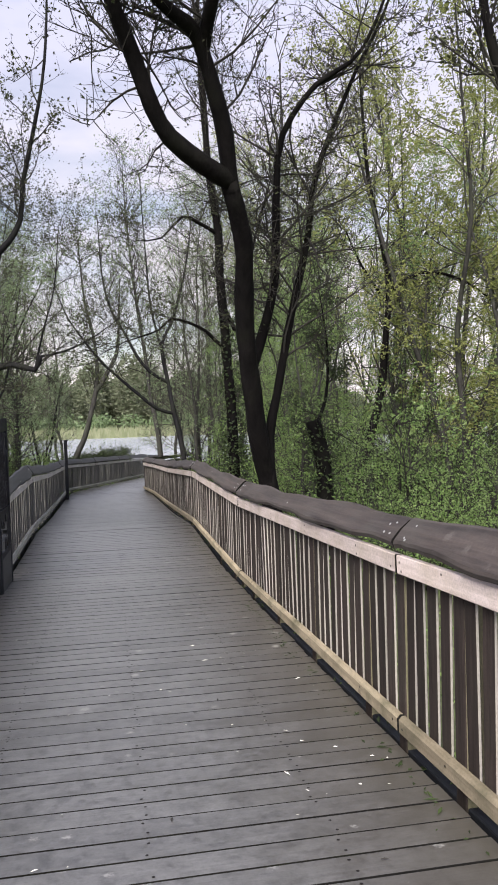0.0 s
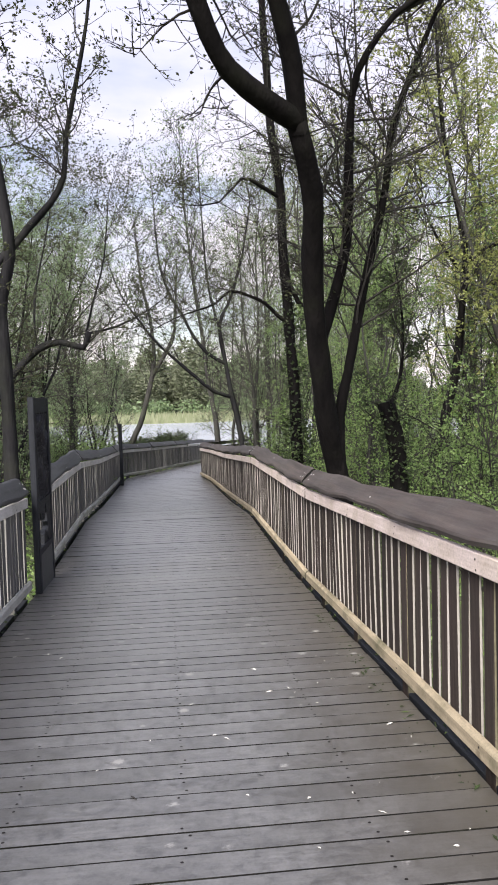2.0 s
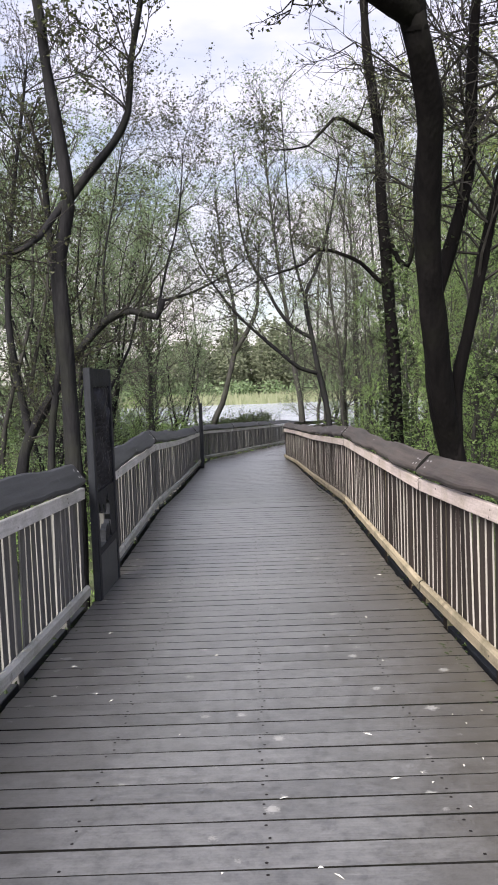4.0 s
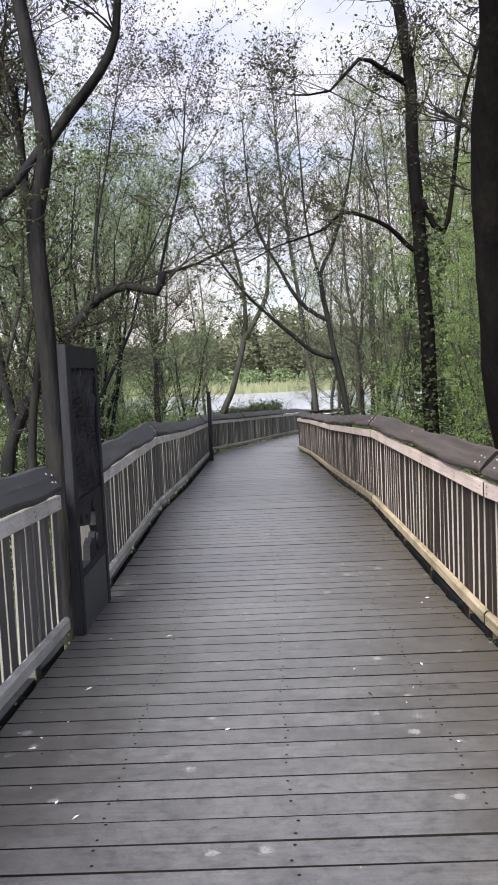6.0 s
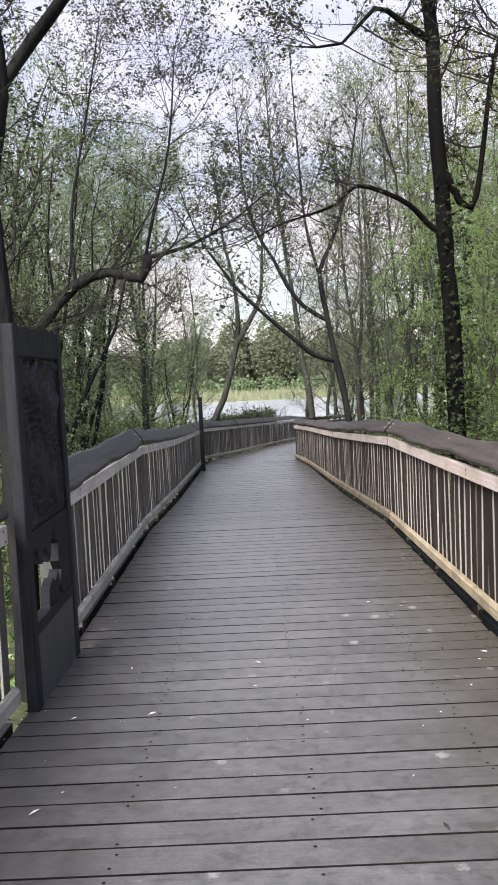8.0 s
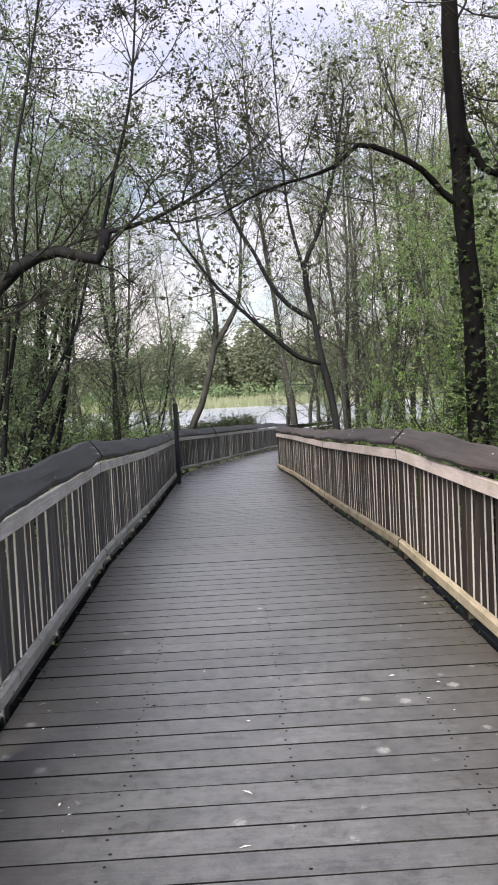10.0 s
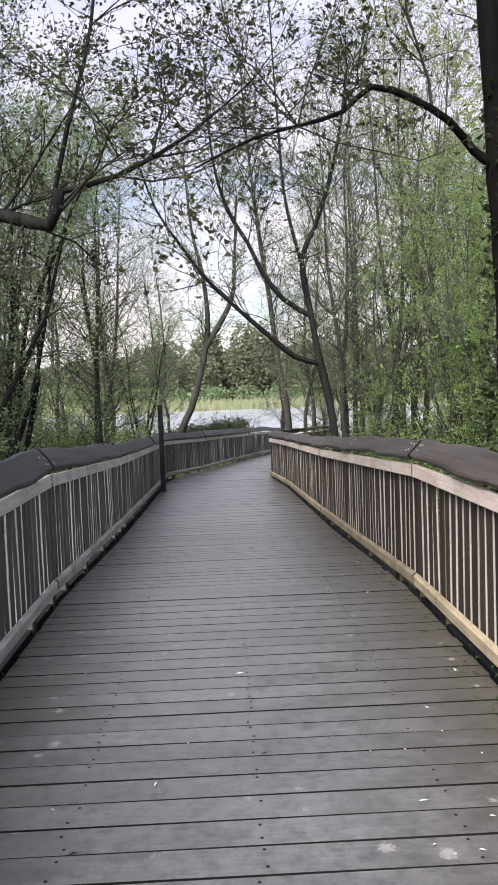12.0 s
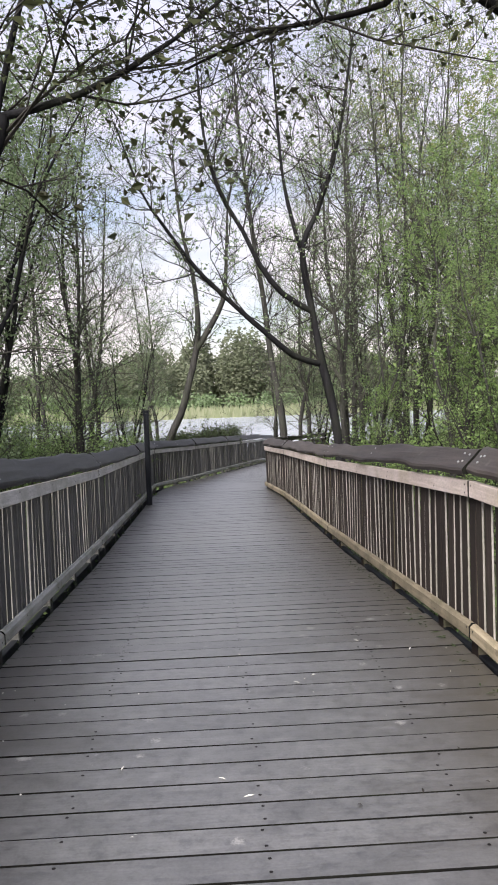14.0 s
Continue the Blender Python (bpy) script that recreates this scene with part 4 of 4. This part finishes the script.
for k, x, y, s in ((0, -4.6, 17, 0.95), (4, -3.4, 19.5, 0.9), (4, -4.9, 23, 1.0), (1, -2.9, 26, 0.8), (0, -6.2, 27, 1.0), (4, -7.5, 19, 1.0), (2, -6.0, 12.5, 0.8),
                   (1, -5.2, 33, 0.9), (0, -8.5, 36, 1.0), (4, -3.2, 38, 0.8), (1, -11, 30, 1.0), (2, -9.5, 23, 1.0), (0, -11, 44, 1.0), (1, -5.5, 46, 0.8),
                   (1, 3.2, 27, 0.9), (1, 4.0, 30, 1.0), (2, 3.6, 26.0, 0.6), (1, 3.0, 36, 0.9), (4, 5.2, 33, 0.9), (2, 4.9, 24.5, 0.75), (2, 6.4, 27.5, 0.9), (2, 6.6, 21.5, 0.8), (0, 7.2, 29, 1.0),
                   (2, 4.4, 17.5, 0.75), (2, 7.8, 20, 0.9), (3, 8.6, 22, 1.0), (1, 6.6, 24, 1.0), (2, 9.6, 16, 0.85), (3, 11, 19, 1.0), (3, 8.4, 14.0, 1.0), (3, 7.7, 15.8, 1.1), (3, 9.8, 21, 1.3), (0, -5.4, 21.8, 0.95), (1, -4.2, 35, 1.0), (4, -3.7, 17.4, 0.9), (4, -4.0, 21.0, 1.0), (1, -2.6, 45, 1.0), (0, 10.5, 27, 1.0), (2, 12.5, 24, 1.0), (1, 8.5, 34, 1.0), (0, 12, 36, 1.0), (2, 15, 30, 1.0), (4, 4.2, 40, 0.8), (1, 2.6, 43, 0.7),
                   (0, -14, -8, 1.0), (2, 8, -5, 1.0), (1, 6.5, -22, 1.0), (1, -5, -24, 1.0),
                   (3, 7.4, 32, 1.35), (3, 10.0, 37, 1.4), (1, 5.0, 28.5, 1.0), (1, 5.8, 31, 1.1), (2, 5.4, 22.5, 0.62), (2, 6.6, 26, 0.65), (2, 4.9, 19.6, 0.5), (2, 7.2, 17.2, 0.6)):
    plant(kinds[k], x, y, s)
for k, x, y, s in ((2, -0.6, 37, 1.3), (2, -0.6, 39.8, 1.25), (2, -1.9, 36, 1.3), (2, 0.2, 42.5, 1.2), (2, 4.1, 29.2, 1.15)):
    plant(bushes[k], x, y, s)
for i in range(14):
    y = rng.uniform(4, 40)
    plant(bushes[0 if rng.random() < 0.55 else 1], (3.4 + max(0, y - 26) * 0.25) + rng.random() ** 1.6 * 9, y, rng.uniform(0.7, 1.15))
for i in range(24):
    plant(bushes[i % 2], rng.uniform(4.0, 7.0), rng.uniform(6.5, 18), rng.uniform(0.75, 1.1))
for i in range(18):
    y = rng.uniform(10, 24)
    plant(bushes[0], rng.uniform(4.2, 9.0) * (0.6 + y / 40), y, rng.uniform(1.2, 1.7))
for i in range(22):
    y = rng.uniform(24, 44)
    side = rng.random() < 0.5
    plant(bushes[i % 2], (5.2 + (y - 24) * 0.16 + rng.uniform(0, 7)) if side else (-3.4 - rng.uniform(0, 8)), y, rng.uniform(1.1, 1.6))
for i in range(20):
    plant(bushes[i % 2], rng.uniform(-7.0, -3.1), rng.uniform(11, 32), rng.uniform(0.75, 1.1))
for k, x, y, s in ((0, 3.5, 27.6, 1.0), (1, 3.9, 28.8, 1.1), (0, 4.6, 30.5, 1.2), (0, 3.6, 25.2, 0.9), (0, 3.9, 23.4, 1.0), (1, 3.6, 20.8, 1.0), (0, 3.8, 18.8, 1.0),
                   (0, -3.2, 15.5, 0.9), (1, -2.9, 18.2, 1.2), (0, -3.6, 20.4, 1.0), (1, -3.0, 22.3, 1.2), (0, -3.9, 25.0, 1.1), (1, -3.2, 27.0, 1.2), (0, -4.4, 14.0, 1.0), (1, -3.4, 12.6, 1.1)):
    plant(bushes[k], x, y, s)
for i in range(14):
    plant(bushes[1], -3.6 - 0.75 * i + rng.uniform(-0.4, 0.4), rng.uniform(31, 42), rng.uniform(1.5, 1.9))
for i in range(16):
    y = rng.uniform(4, 46)
    plant(bushes[0 if rng.random() < 0.4 else 1], -3.2 - rng.random() ** 1.5 * 11, y, rng.uniform(0.5, 0.85))


def hedge():
    """The evergreen hedge outside the bend of the far railing."""
    t = Wood3D(62)
    r = t.r
    for i in range(46):
        f = i / 45
        x, y = -1.75 + 2.7 * f + r.gauss(0, 0.15), 33.2 + 8.3 * f + r.gauss(0, 0.2)
        z0 = ground_z(x, y)
        top = -0.12 + r.uniform(-0.18, 0.14) - z0
        t.limbs or t.limb([(x, y, z0 - 0.1), (x, y, z0 + 0.5), (x + 0.1, y, z0 + 1.0)], 0.04, 0.015, 6)
        for k in range(5):
            t.grow(Vector((x, y, z0 + 0.1)), Vector((r.gauss(0, 0.25), r.gauss(0, 0.25), 1)), top * r.uniform(0.7, 1.0), 0.012, 1, 2, 0.08)
        for k in range(240):
            a, h = r.uniform(0, 6.28), r.random() ** 0.6
            w = 0.42 * math.sqrt(r.random()) * (1.1 - 0.5 * h)
            t.leaf(Vector((x + w * math.cos(a), y + w * math.sin(a), z0 + top * h)), r.uniform(0.05, 0.1))
    t.build("hedge", "dark evergreen hedge behind the far railing", "hedge", "", TWIG, LEAF_DARK, (-1.75, 33.2, ground_z(-1.75, 33.2)))


def herbs():
    """Low leaves of herbs and nettles all over the wet ground beside the walk."""
    t = Wood3D(61)
    for i in range(2600):
        y = t.r.uniform(0, 40)
        x = t.r.choice((-1, 1)) * (1.75 + t.r.random() ** 1.4 * 7) + max(0, y - 26) * 0.2
        z, h = ground_z(x, y), t.r.uniform(0.15, 0.6)
        for k in range(5):
            t.leaf(Vector((x + t.r.gauss(0, 0.08), y + t.r.gauss(0, 0.08), z + h * (k + 1) / 5)), t.r.uniform(0.05, 0.10))
    tagged(new("herbs", mesh_of("herbs", t.lv, t.lf, LEAF_FRESH)), "low green herbs and nettles on the wet ground", "herbs", kind="stuff")
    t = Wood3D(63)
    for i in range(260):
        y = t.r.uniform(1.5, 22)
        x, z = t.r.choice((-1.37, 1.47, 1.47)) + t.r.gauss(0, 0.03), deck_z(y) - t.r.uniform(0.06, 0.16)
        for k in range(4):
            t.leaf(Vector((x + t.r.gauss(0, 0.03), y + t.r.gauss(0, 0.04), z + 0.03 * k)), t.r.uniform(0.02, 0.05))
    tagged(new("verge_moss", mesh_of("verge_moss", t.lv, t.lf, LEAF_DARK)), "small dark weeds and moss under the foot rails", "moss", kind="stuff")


hedge()
herbs()


# ---- far shore ----
def far_shore():
    r = random.Random(31)
    V, F = [], []
    for i in range(9000):
        x, y = r.uniform(-120, 130), r.uniform(130, 141)
        h, w, ln = r.uniform(1.0, 2.0), r.uniform(0.1, 0.3), r.gauss(0, 0.25)
        k = len(V)
        z = WATER_Z - 0.1 + max(0, y - 134) * 0.08
        V.extend(((x - w, y, z), (x + w, y, z), (x + ln, y + 0.1, z + h)))
        F.append((k, k + 1, k + 2))
    tagged(new("reeds", mesh_of("reeds", V, F, REED)), "pale yellow-green reed bed along the far bank", "reeds", kind="stuff")
    t = Wood3D(33)
    for i in range(54):
        x, y = r.uniform(-42, 50), r.uniform(150, 178)
        h, w = r.uniform(8, 15) * (0.75 + 0.25 * math.sin(x * 0.06 + 1)), r.uniform(3, 5.5)
        z0 = ground_z(x, y)
        for j in range(1500):
            a, b = r.uniform(0, 6.28), r.uniform(0, 1)
            ww = w * math.sin(math.pi * min(1, 0.12 + 0.88 * b)) ** 0.6 * r.uniform(0.75, 1.05)
            t.leaf(Vector((x + ww * math.cos(a), y + ww * math.sin(a), z0 + h * (1 - b) + r.gauss(0, 0.4))), r.uniform(0.5, 1.0))
    tagged(new("far_woods", mesh_of("far_woods", t.lv, t.lf, LEAF_FAR)), "dark line of trees on the far lake shore", "woods", kind="stuff")
    t = Wood3D(34)
    for i in range(110):
        x, y = r.uniform(-110, 120), r.uniform(141, 147)
        h, w = r.uniform(2.0, 4.5), r.uniform(1.5, 3.5)
        for j in range(160):
            a, b = r.uniform(0, 6.28), r.random()
            t.leaf(Vector((x + w * math.cos(a) * r.uniform(0.5, 1), y + w * math.sin(a) * r.uniform(0.5, 1), -1.9 + h * b)), r.uniform(0.4, 0.9))
    tagged(new("far_scrub", mesh_of("far_scrub", t.lv, t.lf, LEAF_GREY)), "light green scrub between reeds and woods", "scrub", kind="stuff")


far_shore()

# ---- litter on the planks ----
def litter():
    r = random.Random(91)
    for name, label, count, mat, size in (("petals", "pale fallen petals and seed husks on the planks", 190, PETAL, 0.007), ("dead_leaves", "brown leaf scraps and bits of twig on the planks", 60, TWIG, 0.008),
                                           ("moss", "green moss and leaf crumbs along the plank ends", 420, LEAF_DARK, 0.010)):
        V, F = [], []
        for i in range(count):
            y = r.uniform(2.5, 17)
            x = 0.04 + (r.choice((-1, 1)) * (1.22 - abs(r.gauss(0, 0.35))) if r.random() < 0.6 else r.uniform(-1.15, 1.15))
            if name == "moss":
                x = 0.01 + r.choice((-1, 1, 1)) * (1.285 - abs(r.gauss(0, 0.05)))
            z, a, s = deck_z(y) + 0.004, r.uniform(0, 6.28), size * r.uniform(0.4, 1.5)
            k, L = len(V), s * r.choice((1, 1.3, 2.5))
            c, d = math.cos(a), math.sin(a)
            for u, w, h in ((-L, 0, 0), (0, -s * 0.6, 0.002), (L, 0, 0.001), (0, s * 0.6, 0.004)):
                V.append((x + u * c - w * d, y + u * d + w * c, z + h))
            F.append((k, k + 1, k + 2, k + 3))
        tagged(new(name, mesh_of(name, V, F, mat)), label, "litter", kind="stuff")


litter()

# ---- planks, last ----
for i, m in enumerate(plank_poses):
    piece("plank", plank_kinds[(i * 5 + i // 7) % 8], deck, m)
